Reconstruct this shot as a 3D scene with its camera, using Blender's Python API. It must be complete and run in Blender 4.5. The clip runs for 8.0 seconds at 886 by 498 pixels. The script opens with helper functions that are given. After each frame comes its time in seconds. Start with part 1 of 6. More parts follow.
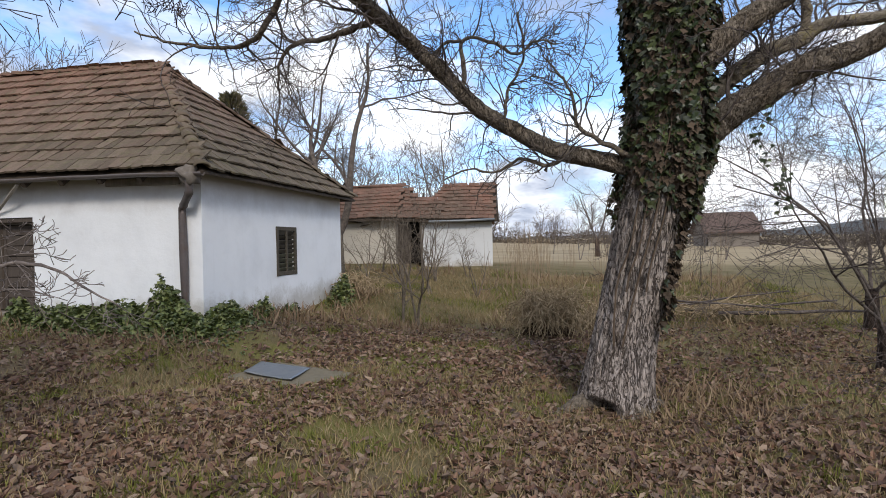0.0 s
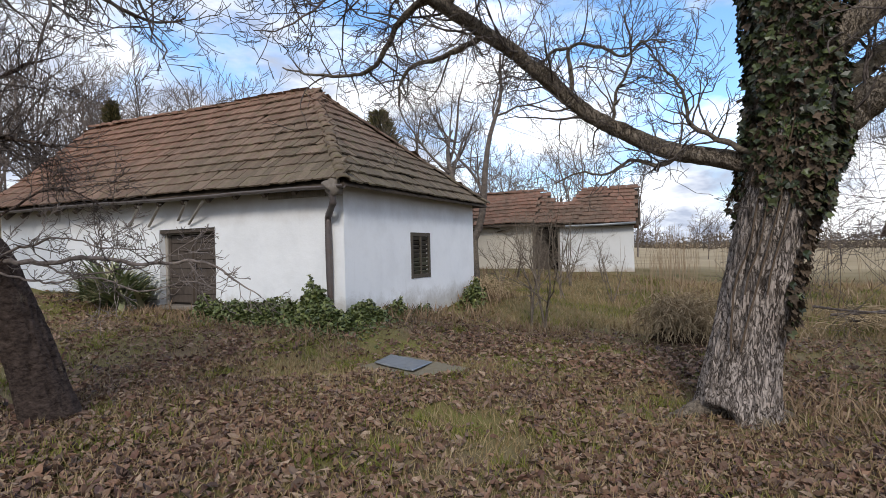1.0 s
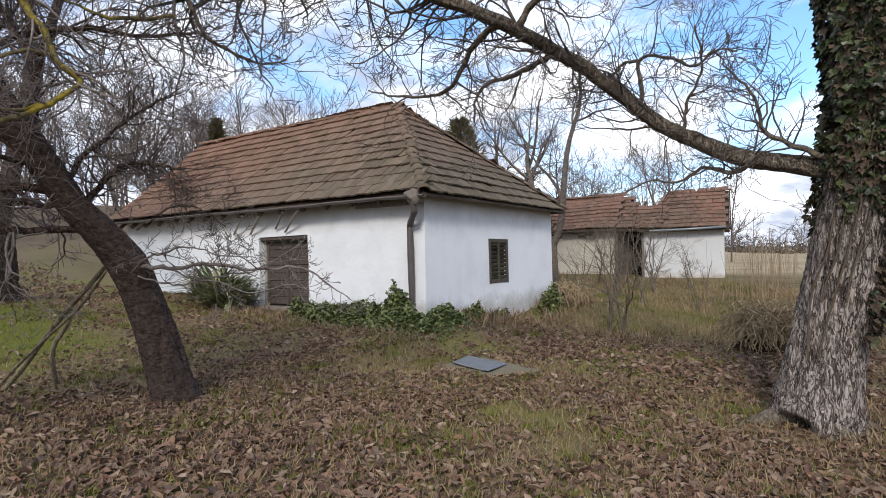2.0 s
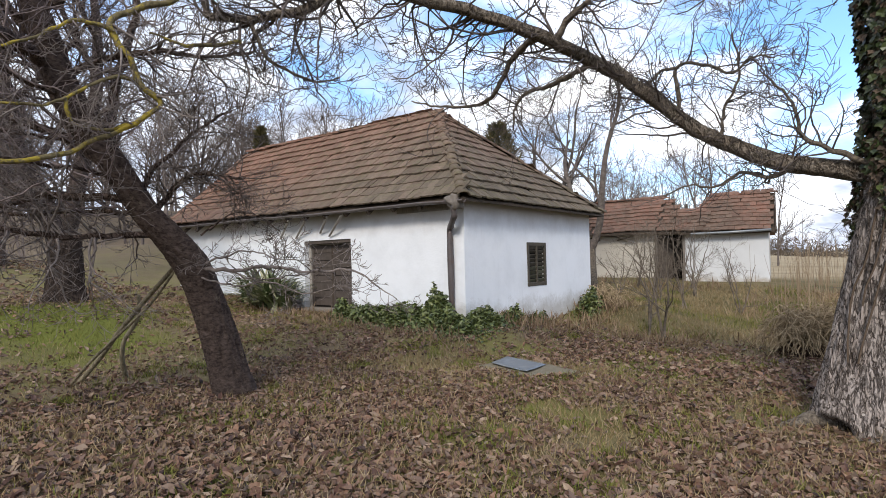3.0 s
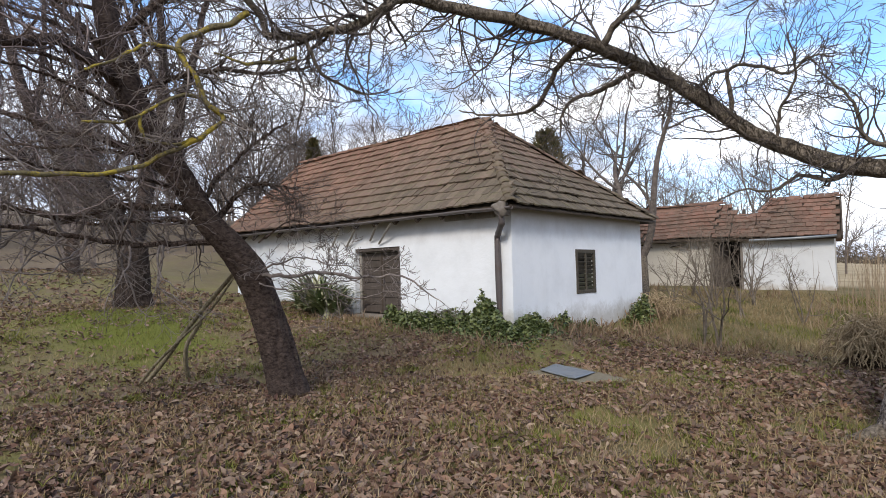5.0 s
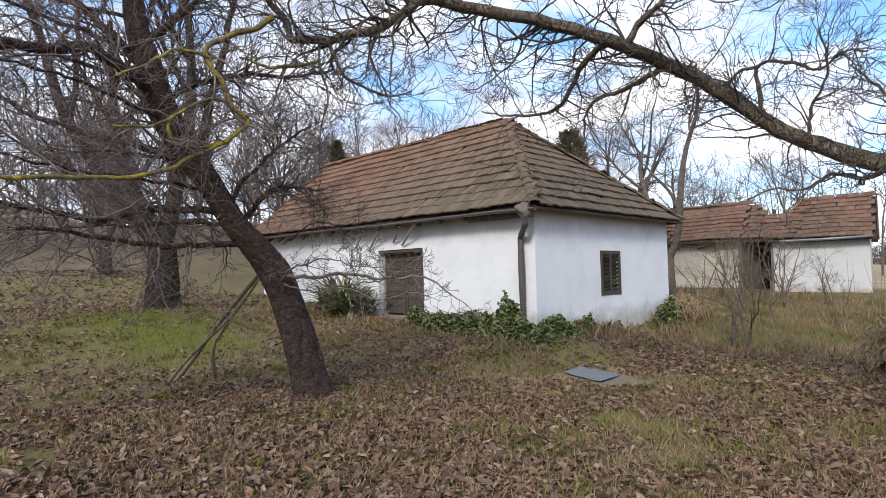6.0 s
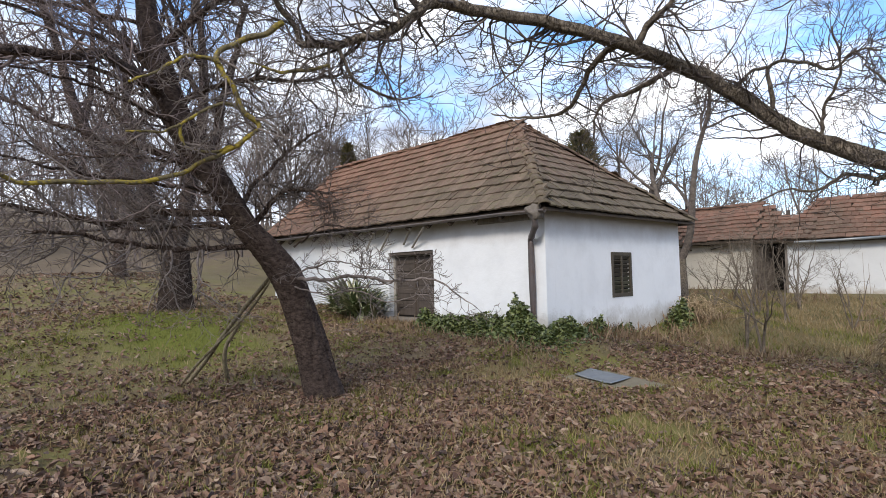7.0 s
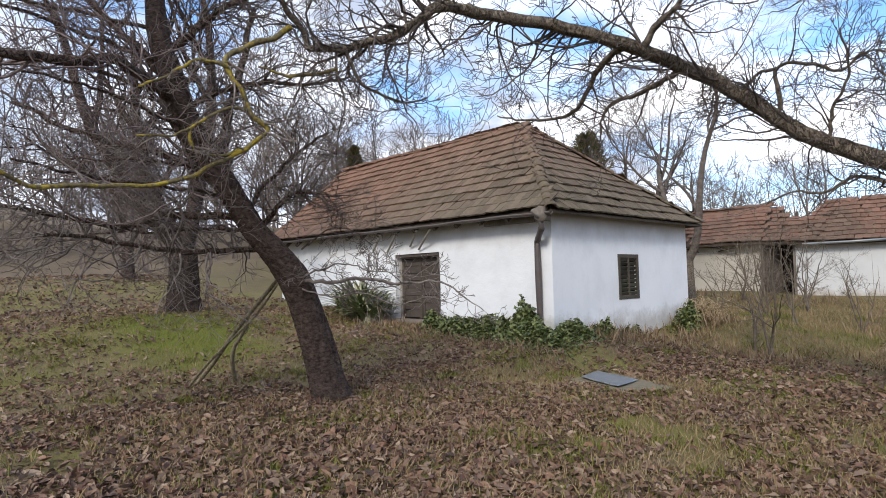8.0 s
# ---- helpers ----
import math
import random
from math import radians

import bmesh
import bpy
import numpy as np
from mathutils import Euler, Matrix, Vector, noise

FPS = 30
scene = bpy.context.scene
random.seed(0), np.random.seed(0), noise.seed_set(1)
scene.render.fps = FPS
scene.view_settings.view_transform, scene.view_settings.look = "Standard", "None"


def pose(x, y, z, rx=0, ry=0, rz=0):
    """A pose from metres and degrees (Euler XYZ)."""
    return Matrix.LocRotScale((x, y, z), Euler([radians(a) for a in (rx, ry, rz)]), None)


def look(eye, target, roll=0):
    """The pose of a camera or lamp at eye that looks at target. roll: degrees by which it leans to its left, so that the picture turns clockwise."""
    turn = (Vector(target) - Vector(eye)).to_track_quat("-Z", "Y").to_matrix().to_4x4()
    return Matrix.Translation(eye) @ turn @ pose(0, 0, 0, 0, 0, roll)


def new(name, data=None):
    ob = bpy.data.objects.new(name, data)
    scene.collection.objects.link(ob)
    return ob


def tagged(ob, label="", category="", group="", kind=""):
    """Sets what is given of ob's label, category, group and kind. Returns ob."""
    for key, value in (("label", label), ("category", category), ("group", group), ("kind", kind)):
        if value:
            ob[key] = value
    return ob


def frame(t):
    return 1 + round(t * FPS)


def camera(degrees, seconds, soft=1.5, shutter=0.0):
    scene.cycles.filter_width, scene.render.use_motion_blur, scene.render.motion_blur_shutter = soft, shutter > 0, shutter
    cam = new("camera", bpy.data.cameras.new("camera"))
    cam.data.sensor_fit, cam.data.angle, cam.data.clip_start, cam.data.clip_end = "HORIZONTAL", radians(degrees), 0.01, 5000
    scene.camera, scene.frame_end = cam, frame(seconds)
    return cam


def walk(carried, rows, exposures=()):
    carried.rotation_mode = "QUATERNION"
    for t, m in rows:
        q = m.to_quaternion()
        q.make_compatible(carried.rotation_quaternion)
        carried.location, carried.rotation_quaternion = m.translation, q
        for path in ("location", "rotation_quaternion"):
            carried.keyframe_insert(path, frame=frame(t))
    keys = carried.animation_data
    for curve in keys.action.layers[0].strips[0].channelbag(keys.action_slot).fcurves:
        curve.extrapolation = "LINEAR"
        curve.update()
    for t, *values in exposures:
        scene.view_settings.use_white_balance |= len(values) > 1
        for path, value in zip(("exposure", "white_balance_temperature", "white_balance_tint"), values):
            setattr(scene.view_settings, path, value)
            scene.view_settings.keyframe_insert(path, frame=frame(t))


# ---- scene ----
cam = camera(76.6, 8.0, 0.9)
PATH = [
    (0, (6.125, -8.725, 1.694), (5.714, -6.768, 1.668), -1.1),
    (0.5, (6.359, -8.86, 1.699), (5.646, -6.991, 1.679), -1.3),
    (1, (6.649, -8.943, 1.634), (5.751, -7.155, 1.642), -1.4),
    (1.5, (6.836, -9.083, 1.65), (5.791, -7.379, 1.672), -1.4),
    (3, (7.101, -9.561, 1.659), (5.849, -8.003, 1.705), -1.3),
    (3.5, (7.117, -9.569, 1.658), (5.838, -8.033, 1.708), -1.3),
    (4, (7.141, -9.609, 1.662), (5.845, -8.087, 1.724), -1.3),
    (4.5, (7.169, -9.635, 1.647), (5.831, -8.149, 1.72), -1.3),
    (6, (7.178, -9.625, 1.628), (5.739, -8.238, 1.715), -1.3),
    (6.5, (7.194, -9.623, 1.626), (5.74, -8.253, 1.718), -1.3),
    (7, (7.198, -9.623, 1.634), (5.733, -8.264, 1.728), -1.4),
    (7.5, (7.204, -9.623, 1.645), (5.731, -8.273, 1.743), -1.4),
    (8, (7.205, -9.641, 1.641), (5.726, -8.298, 1.742), -1.4),
]
walk(cam, [(t, look(eye, target, roll)) for t, eye, target, roll in PATH], [(0, 0.15), (1.5, 0.26), (3, 0.46), (8, 0.45)])


# ---------------------------------------------------------------- light
SUN_EL, SUN_AZ = radians(36), radians(155)
world = bpy.data.worlds.new("sky")
scene.world = world
world.use_nodes = True
wn = world.node_tree
wn.nodes.clear()


def wnode(kind, **props):
    n = wn.nodes.new(kind)
    for k, v in props.items():
        if k == "inputs":
            for name, val in v.items():
                n.inputs[name].default_value = val
    return n


w_out = wnode("ShaderNodeOutputWorld")
w_bg = wnode("ShaderNodeBackground", inputs={"Strength": 0.16})
w_sky = wnode("ShaderNodeTexSky")
w_sky.sky_type = 'NISHITA'
w_sky.sun_disc = False
w_sky.sun_elevation = SUN_EL
w_sky.sun_rotation = SUN_AZ
w_co = wnode("ShaderNodeTexCoord")
w_map = wnode("ShaderNodeMapping")
w_map.inputs["Scale"].default_value = (1.0, 1.0, 2.6)
w_map.inputs["Location"].default_value = (0.35, 0.2, 0.0)
w_noise = wnode("ShaderNodeTexNoise", inputs={"Scale": 2.3, "Detail": 7.0, "Roughness": 0.55, "Distortion": 0.3})
w_ramp = wnode("ShaderNodeValToRGB")
w_ramp.color_ramp.elements[0].position = 0.40
w_ramp.color_ramp.elements[1].position = 0.56
w_shade = wnode("ShaderNodeTexNoise", inputs={"Scale": 4.1, "Detail": 5.0, "Roughness": 0.6})
w_cloud = wnode("ShaderNodeMixRGB")
w_cloud.inputs[1].default_value = (3.0, 3.4, 4.3, 1)
w_cloud.inputs[2].default_value = (8.5, 8.6, 8.9, 1)
w_blue = wnode("ShaderNodeMixRGB")
w_blue.blend_type = "MULTIPLY"
w_blue.inputs[0].default_value = 1.0
w_blue.inputs[2].default_value = (0.95, 1.22, 1.52, 1)
w_mix = wnode("ShaderNodeMixRGB")
L = wn.links.new
L(w_co.outputs["Generated"], w_map.inputs["Vector"])
L(w_map.outputs["Vector"], w_noise.inputs["Vector"])
L(w_map.outputs["Vector"], w_shade.inputs["Vector"])
w_dot = wnode("ShaderNodeVectorMath")
w_dot.operation = "DOT_PRODUCT"
w_dot.inputs[1].default_value = (0.15, 0.84, 0.52)
w_tilt = wnode("ShaderNodeMapRange", inputs={"From Min": 0.45, "From Max": 0.95, "To Min": 0.07, "To Max": -0.085})
w_sum = wnode("ShaderNodeMath")
w_sum.operation = "ADD"
w_grey = wnode("ShaderNodeMapRange", inputs={"From Min": 0.40, "From Max": 0.60})
L(w_co.outputs["Generated"], w_dot.inputs[0])
L(w_dot.outputs["Value"], w_tilt.inputs["Value"])
L(w_noise.outputs["Fac"], w_sum.inputs[0])
L(w_tilt.outputs["Result"], w_sum.inputs[1])
w_sep = wnode("ShaderNodeSeparateXYZ")
w_low = wnode("ShaderNodeMapRange", inputs={"From Min": 0.02, "From Max": 0.30, "To Min": 0.20, "To Max": 0.0})
w_sum2 = wnode("ShaderNodeMath")
w_sum2.operation = "ADD"
L(w_co.outputs["Generated"], w_sep.inputs[0])
L(w_sep.outputs["Z"], w_low.inputs["Value"])
L(w_sum.outputs["Value"], w_sum2.inputs[0])
L(w_low.outputs["Result"], w_sum2.inputs[1])
L(w_sum2.outputs["Value"], w_ramp.inputs["Fac"])
L(w_shade.outputs["Fac"], w_grey.inputs["Value"])
w_heavy = wnode("ShaderNodeMapRange", inputs={"From Min": 0.30, "From Max": 0.85, "To Min": 0.40, "To Max": 1.0})
w_mul = wnode("ShaderNodeMath")
w_mul.operation = "MULTIPLY"
L(w_dot.outputs["Value"], w_heavy.inputs["Value"])
L(w_grey.outputs["Result"], w_mul.inputs[0])
L(w_heavy.outputs["Result"], w_mul.inputs[1])
L(w_mul.outputs["Value"], w_cloud.inputs[0])
L(w_sky.outputs["Color"], w_blue.inputs[1])
L(w_ramp.outputs["Color"], w_mix.inputs[0])
L(w_blue.outputs["Color"], w_mix.inputs[1])
L(w_cloud.outputs["Color"], w_mix.inputs[2])
L(w_mix.outputs["Color"], w_bg.inputs["Color"])
L(w_bg.outputs["Background"], w_out.inputs["Surface"])

sun = new("sun", bpy.data.lights.new("sun", "SUN"))
sun.data.energy, sun.data.angle, sun.data.color = 1.75, radians(12), (1.0, 0.93, 0.84)
sun.matrix_world = look((8.5, -18, 14.5), (0, 0, 0))


# ---------------------------------------------------------------- materials
class Mat:
    """A small builder of node materials."""

    def __init__(self, name, rough=0.8, metal=0.0, spec=0.3):
        self.m = bpy.data.materials.new(name)
        self.m.use_nodes = True
        self.t = self.m.node_tree
        self.b = self.t.nodes["Principled BSDF"]
        self.b.inputs["Roughness"].default_value = rough
        self.b.inputs["Metallic"].default_value = metal
        self.b.inputs["Specular IOR Level"].default_value = spec
        self.co = self.t.nodes.new("ShaderNodeTexCoord").outputs["Object"]
        self.geo = self.t.nodes.new("ShaderNodeNewGeometry")

    def vec(self, scale=(1, 1, 1), world=False):
        n = self.t.nodes.new("ShaderNodeMapping")
        n.inputs["Scale"].default_value = scale
        self.t.links.new(self.geo.outputs["Position"] if world else self.co, n.inputs["Vector"])
        return n.outputs["Vector"]

    def noise(self, scale, detail=5.0, rough=0.6, stretch=(1, 1, 1), world=False, distort=0.0):
        n = self.t.nodes.new("ShaderNodeTexNoise")
        n.inputs["Scale"].default_value = scale
        n.inputs["Detail"].default_value = detail
        n.inputs["Roughness"].default_value = rough
        n.inputs["Distortion"].default_value = distort
        self.t.links.new(self.vec(stretch, world), n.inputs["Vector"])
        return n.outputs["Fac"]

    def ramp(self, fac, lo, hi):
        n = self.t.nodes.new("ShaderNodeMapRange")
        n.inputs["From Min"].default_value = lo
        n.inputs["From Max"].default_value = hi
        self.t.links.new(fac, n.inputs["Value"])
        return n.outputs["Result"]

    def math(self, op, a, b):
        n = self.t.nodes.new("ShaderNodeMath")
        n.operation = op
        for i, v in enumerate((a, b)):
            if isinstance(v, (int, float)):
                n.inputs[i].default_value = v
            else:
                self.t.links.new(v, n.inputs[i])
        return n.outputs[0]

    def mix(self, fac, a, b, blend="MIX"):
        n = self.t.nodes.new("ShaderNodeMixRGB")
        n.blend_type = blend
        for i, v in enumerate((fac, a, b)):
            if isinstance(v, (int, float)):
                n.inputs[i].default_value = v
            elif isinstance(v, tuple):
                n.inputs[i].default_value = (*v, 1)
            else:
                self.t.links.new(v, n.inputs[i])
        return n.outputs[0]

    def random(self, island=False):
        if island:
            return self.geo.outputs["Random Per Island"]
        return self.t.nodes.new("ShaderNodeObjectInfo").outputs["Random"]

    def axis(self, i, world=True):
        n = self.t.nodes.new("ShaderNodeSeparateXYZ")
        self.t.links.new(self.geo.outputs["Position"] if world else self.co, n.inputs[0])
        return n.outputs[i]

    def colour(self, c):
        if isinstance(c, tuple):
            self.b.inputs["Base Color"].default_value = (*c, 1)
        else:
            self.t.links.new(c, self.b.inputs["Base Color"])
        return self

    def bump(self, h, strength=0.4, distance=0.02):
        n = self.t.nodes.new("ShaderNodeBump")
        n.inputs["Strength"].default_value = strength
        n.inputs["Distance"].default_value = distance
        self.t.links.new(h, n.inputs["Height"])
        self.t.links.new(n.outputs["Normal"], self.b.inputs["Normal"])
        return self.m


def mat_ground():
    k = Mat("ground_soil", 0.95, spec=0.1)
    big = k.ramp(k.noise(0.35, 4, 0.6), 0.35, 0.65)
    mid = k.ramp(k.noise(1.7, 6, 0.7), 0.35, 0.65)
    fine = k.noise(28, 6, 0.75)
    soil = k.mix(fine, (0.055, 0.038, 0.026), (0.235, 0.165, 0.11))
    straw = k.mix(fine, (0.12, 0.095, 0.05), (0.31, 0.245, 0.14))
    moss = k.mix(fine, (0.09, 0.10, 0.022), (0.24, 0.23, 0.06))
    c = k.mix(mid, soil, straw)
    c = k.mix(k.math("MULTIPLY", k.ramp(k.math("ADD", k.noise(0.9, 6, 0.7), k.math("MULTIPLY", big, 0.25)), 0.5, 0.8), 0.8), c, moss)
    # mossy lawn under the old fruit tree
    dx = k.math("MULTIPLY", k.math("ADD", k.axis(0), 6.4), 0.25)
    dy = k.math("MULTIPLY", k.math("ADD", k.axis(1), 5.5), 0.52)
    rr = k.math("ADD", k.math("ADD", k.math("MULTIPLY", dx, dx), k.math("MULTIPLY", dy, dy)), k.math("MULTIPLY", k.noise(1.1, 6, 0.7), 1.2))
    green = k.mix(fine, (0.085, 0.095, 0.02), (0.185, 0.195, 0.045))
    c = k.mix(k.ramp(rr, 1.5, 0.9), c, green)
    # pale mown field beyond the garden
    pale = k.mix(k.ramp(k.noise(0.5, 6, 0.75, (0.25, 1, 1)), 0.3, 0.7), (0.25, 0.19, 0.11), (0.47, 0.38, 0.245))
    lawn = k.mix(k.ramp(k.noise(0.7, 7, 0.75), 0.3, 0.7), (0.12, 0.105, 0.04), (0.29, 0.225, 0.12))
    lawn = k.mix(fine, k.mix(1.0, lawn, (0.5, 0.5, 0.5), "MULTIPLY"), lawn)
    wob = k.math("MULTIPLY", k.noise(0.12, 3), 14.0)
    ydist = k.math("ADD", k.axis(1), wob)
    c = k.mix(k.ramp(ydist, 8.0, 13.0), c, lawn)
    c = k.mix(k.ramp(ydist, 25.0, 34.0), c, pale)
    west = k.math("ADD", k.math("MULTIPLY", k.axis(0), -1.0), wob)
    heath = k.mix(k.noise(0.5, 6, 0.7), (0.11, 0.085, 0.062), (0.25, 0.195, 0.135))
    c = k.mix(k.ramp(west, 24.0, 40.0), c, heath)
    return k.colour(c).bump(fine, 0.7, 0.03)


def mat_plaster(name, clean, dirt):
    k = Mat(name, 0.9, spec=0.15)
    z = k.axis(2)
    blotch = k.noise(1.3, 6, 0.65, world=True)
    c = k.mix(k.ramp(blotch, 0.45, 0.75), clean, tuple(v * 0.9 for v in clean))
    low = k.math("ADD", z, k.math("MULTIPLY", k.noise(2.2, 6, 0.75, world=True), 1.1))
    c = k.mix(k.ramp(low, 1.34, 0.95), c, dirt)
    streak = k.noise(5, 5, 0.7, (1, 1, 0.12), world=True)
    c = k.mix(k.math("MULTIPLY", k.ramp(streak, 0.6, 0.8), 0.12), c, tuple(v * 0.75 for v in dirt))
    # top band: brownish grime, with the eave's shade painted into the same colour
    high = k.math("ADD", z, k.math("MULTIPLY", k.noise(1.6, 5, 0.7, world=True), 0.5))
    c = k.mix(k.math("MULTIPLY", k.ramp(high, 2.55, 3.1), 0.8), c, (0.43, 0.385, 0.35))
    h = k.math("ADD", k.noise(3, 4, 0.6, world=True), k.math("MULTIPLY", k.noise(60, 3, 0.6, world=True), 0.12))
    return k.colour(c).bump(h, 0.5, 0.03)


def mat_wood(name, a, b, rough=0.8, grain=(1, 1, 0.06), scale=30):
    k = Mat(name, rough, spec=0.2)
    g = k.noise(scale, 6, 0.7, grain)
    c = k.mix(g, a, b)
    c = k.mix(k.math("MULTIPLY", k.ramp(k.noise(3, 4, 0.7), 0.5, 0.75), 0.5), c, tuple(v * 0.5 for v in a))
    return k.colour(c).bump(g, 0.5, 0.006)


def mat_tile(name, island, red=(0.37, 0.205, 0.145), brown=(0.275, 0.21, 0.16), mossy=True):
    k = Mat(name, 0.92, spec=0.15)
    r = k.random(island)
    c = k.mix(r, brown, tuple(v * 0.62 for v in brown))
    big = k.noise(0.55, 4, 0.6, world=True)
    if mossy:
        w = k.math("ADD", k.math("MULTIPLY", k.axis(0), -0.065), k.math("MULTIPLY", k.axis(2), 0.16))
        w = k.math("ADD", w, big)
        c = k.mix(k.ramp(w, 1.12, 2.05), c, k.mix(r, red, tuple(v * 0.7 for v in red)))
        patch = k.ramp(k.math("ADD", w, k.math("MULTIPLY", k.noise(3.2, 6, 0.75, world=True), 0.7)), 1.75, 1.25)
        c = k.mix(k.math("MULTIPLY", patch, 0.5), c, k.mix(r, (0.175, 0.148, 0.095), (0.11, 0.095, 0.066)))
    else:
        c = k.mix(k.ramp(big, 0.6, 0.35), c, k.mix(r, red, tuple(v * 0.75 for v in red)))
    fine = k.noise(16, 6, 0.75, world=True)
    lichen = k.ramp(k.noise(6, 6, 0.75, world=True), 0.50, 0.66)
    c = k.mix(k.math("MULTIPLY", lichen, 0.75), c, (0.20, 0.18, 0.10) if mossy else (0.24, 0.20, 0.15))
    spots = k.ramp(k.noise(22, 5, 0.7, world=True), 0.60, 0.70)
    c = k.mix(k.math("MULTIPLY", spots, 0.55), c, (0.34, 0.31, 0.24))
    c = k.mix(k.ramp(fine, 0.2, 0.9), k.mix(1.0, c, (0.48, 0.47, 0.46), "MULTIPLY"), c)
    return k.colour(c).bump(fine, 0.7, 0.015)


def mat_bark(name, dark, light, scale=14, stretch=(1, 1, 0.22), lichen=None, amount=0.0):
    k = Mat(name, 0.95, spec=0.1)
    g = k.noise(scale, 7, 0.7, stretch, distort=0.4)
    c = k.mix(k.ramp(g, 0.35, 0.68), dark, light)
    if lichen:
        l = k.ramp(k.noise(5, 6, 0.75), 0.62 - amount * 0.3, 0.72 - amount * 0.3)
        c = k.mix(k.math("MULTIPLY", l, 0.85), c, lichen)
    return k.colour(c).bump(g, 1.0, 0.03)


def mat_plates(name, dark, light, size=1.0, tall=1.0):
    """Furrowed bark: long plates between dark cracks."""
    k = Mat(name, 0.95, spec=0.1)
    crack = None
    for sc, st in ((15, 0.16), (26, 0.24)):
        n = k.math("ABSOLUTE", k.math("SUBTRACT", k.noise(sc * size, 4, 0.6, (1, 1, st * tall), distort=0.6), 0.5), 0.0)
        n = k.ramp(n, 0.0, 0.042)
        crack = n if crack is None else k.math("MULTIPLY", crack, k.ramp(n, -1.0, 1.0))
    plate = crack
    fine = k.noise(45, 6, 0.75, (1, 1, 0.3))
    c = k.mix(k.math("MULTIPLY", plate, k.ramp(fine, -0.2, 0.7)), dark, light)
    c = k.mix(k.math("MULTIPLY", k.ramp(k.noise(2.2, 5, 0.7), 0.5, 0.7), 0.55), c, k.mix(1.0, c, (0.42, 0.36, 0.3), "MULTIPLY"))
    return k.colour(c).bump(k.math("ADD", plate, k.math("MULTIPLY", fine, 0.4)), 1.0, 0.035)


def mat_leaf(name, cols, rough=0.7, spec=0.25, fine=30):
    """Leaves, one colour per leaf."""
    k = Mat(name, rough, spec=spec)
    r = k.random(True)
    n = k.t.nodes.new("ShaderNodeValToRGB")
    e = n.color_ramp.elements
    for i, c in enumerate(cols):
        p = i / (len(cols) - 1)
        el = e[0] if i == 0 else e[-1] if i == len(cols) - 1 else e.new(p)
        el.position, el.color = p, (*c, 1)
    k.t.links.new(r, n.inputs["Fac"])
    f = k.noise(fine, 4, 0.7)
    c = k.mix(k.math("MULTIPLY", f, 0.6), n.outputs["Color"], k.mix(1.0, n.outputs["Color"], (0.45, 0.42, 0.4), "MULTIPLY"))
    return k.colour(c).bump(f, 0.3, 0.005)


def mat_metal(name, a, b, rough=0.5, metal=0.6, rust=(0.16, 0.09, 0.055)):
    k = Mat(name, rough, metal, 0.4)
    g = k.noise(9, 6, 0.7)
    c = k.mix(g, a, b)
    c = k.mix(k.ramp(k.noise(3.5, 6, 0.75), 0.52, 0.68), c, rust)
    return k.colour(c).bump(g, 0.2, 0.004)


def mat_plain(name, a, b, rough=0.85, scale=12):
    k = Mat(name, rough, spec=0.2)
    g = k.noise(scale, 6, 0.7)
    return k.colour(k.mix(g, a, b)).bump(g, 0.4, 0.01)


GROUND = mat_ground()
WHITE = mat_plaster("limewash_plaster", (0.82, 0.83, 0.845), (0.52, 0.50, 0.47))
OLDWALL = mat_plaster("weathered_plaster", (0.56, 0.51, 0.43), (0.29, 0.235, 0.17))
FARWHITE = mat_plaster("old_limewash", (0.64, 0.64, 0.635), (0.38, 0.325, 0.26))
DOORWOOD = mat_wood("weathered_door_wood", (0.048, 0.038, 0.032), (0.13, 0.105, 0.088))
GREYWOOD = mat_wood("grey_weathered_wood", (0.13, 0.11, 0.09), (0.33, 0.29, 0.25))
DARKWOOD = mat_wood("dark_old_wood", (0.035, 0.026, 0.02), (0.10, 0.075, 0.055))
SHUTTER = mat_wood("shutter_wood", (0.05, 0.045, 0.035), (0.12, 0.10, 0.075))
GREENSLAT = mat_wood("worn_green_wood", (0.075, 0.072, 0.048), (0.165, 0.157, 0.108))
PALEWOOD = mat_wood("pale_weathered_wood", (0.24, 0.21, 0.18), (0.46, 0.42, 0.37))
PLUMTWIG = mat_bark("plum_twig_bark", (0.11, 0.085, 0.085), (0.34, 0.27, 0.25), 12, (1, 1, 1))
TILE = mat_tile("clay_tile_single", False)
TILES = mat_tile("clay_tile_joined", True)
FTILE = mat_tile("ruin_tile_single", False, (0.36, 0.19, 0.135), (0.26, 0.17, 0.125), False)
FTILES = mat_tile("ruin_tile_joined", True, (0.36, 0.19, 0.135), (0.26, 0.17, 0.125), False)
GUTTER = mat_metal("rusty_gutter", (0.10, 0.086, 0.084), (0.23, 0.20, 0.192), 0.55, 0.3, (0.13, 0.095, 0.08))
PIPE = mat_metal("painted_downpipe", (0.07, 0.058, 0.058), (0.17, 0.145, 0.14), 0.5, 0.3, (0.12, 0.085, 0.07))
SHEET = mat_metal("galvanised_sheet", (0.17, 0.182, 0.195), (0.30, 0.318, 0.332), 0.45, 0.5, (0.30, 0.30, 0.29))
CONCRETE = mat_plain("mossy_concrete", (0.12, 0.10, 0.066), (0.26, 0.22, 0.15))
BARK = mat_plates("walnut_bark", (0.07, 0.052, 0.042), (0.55, 0.47, 0.415), 1.0, 1.3)
LIMBBARK = mat_plates("walnut_limb_plates", (0.07, 0.054, 0.042), (0.38, 0.315, 0.245), 1.6, 2.6)
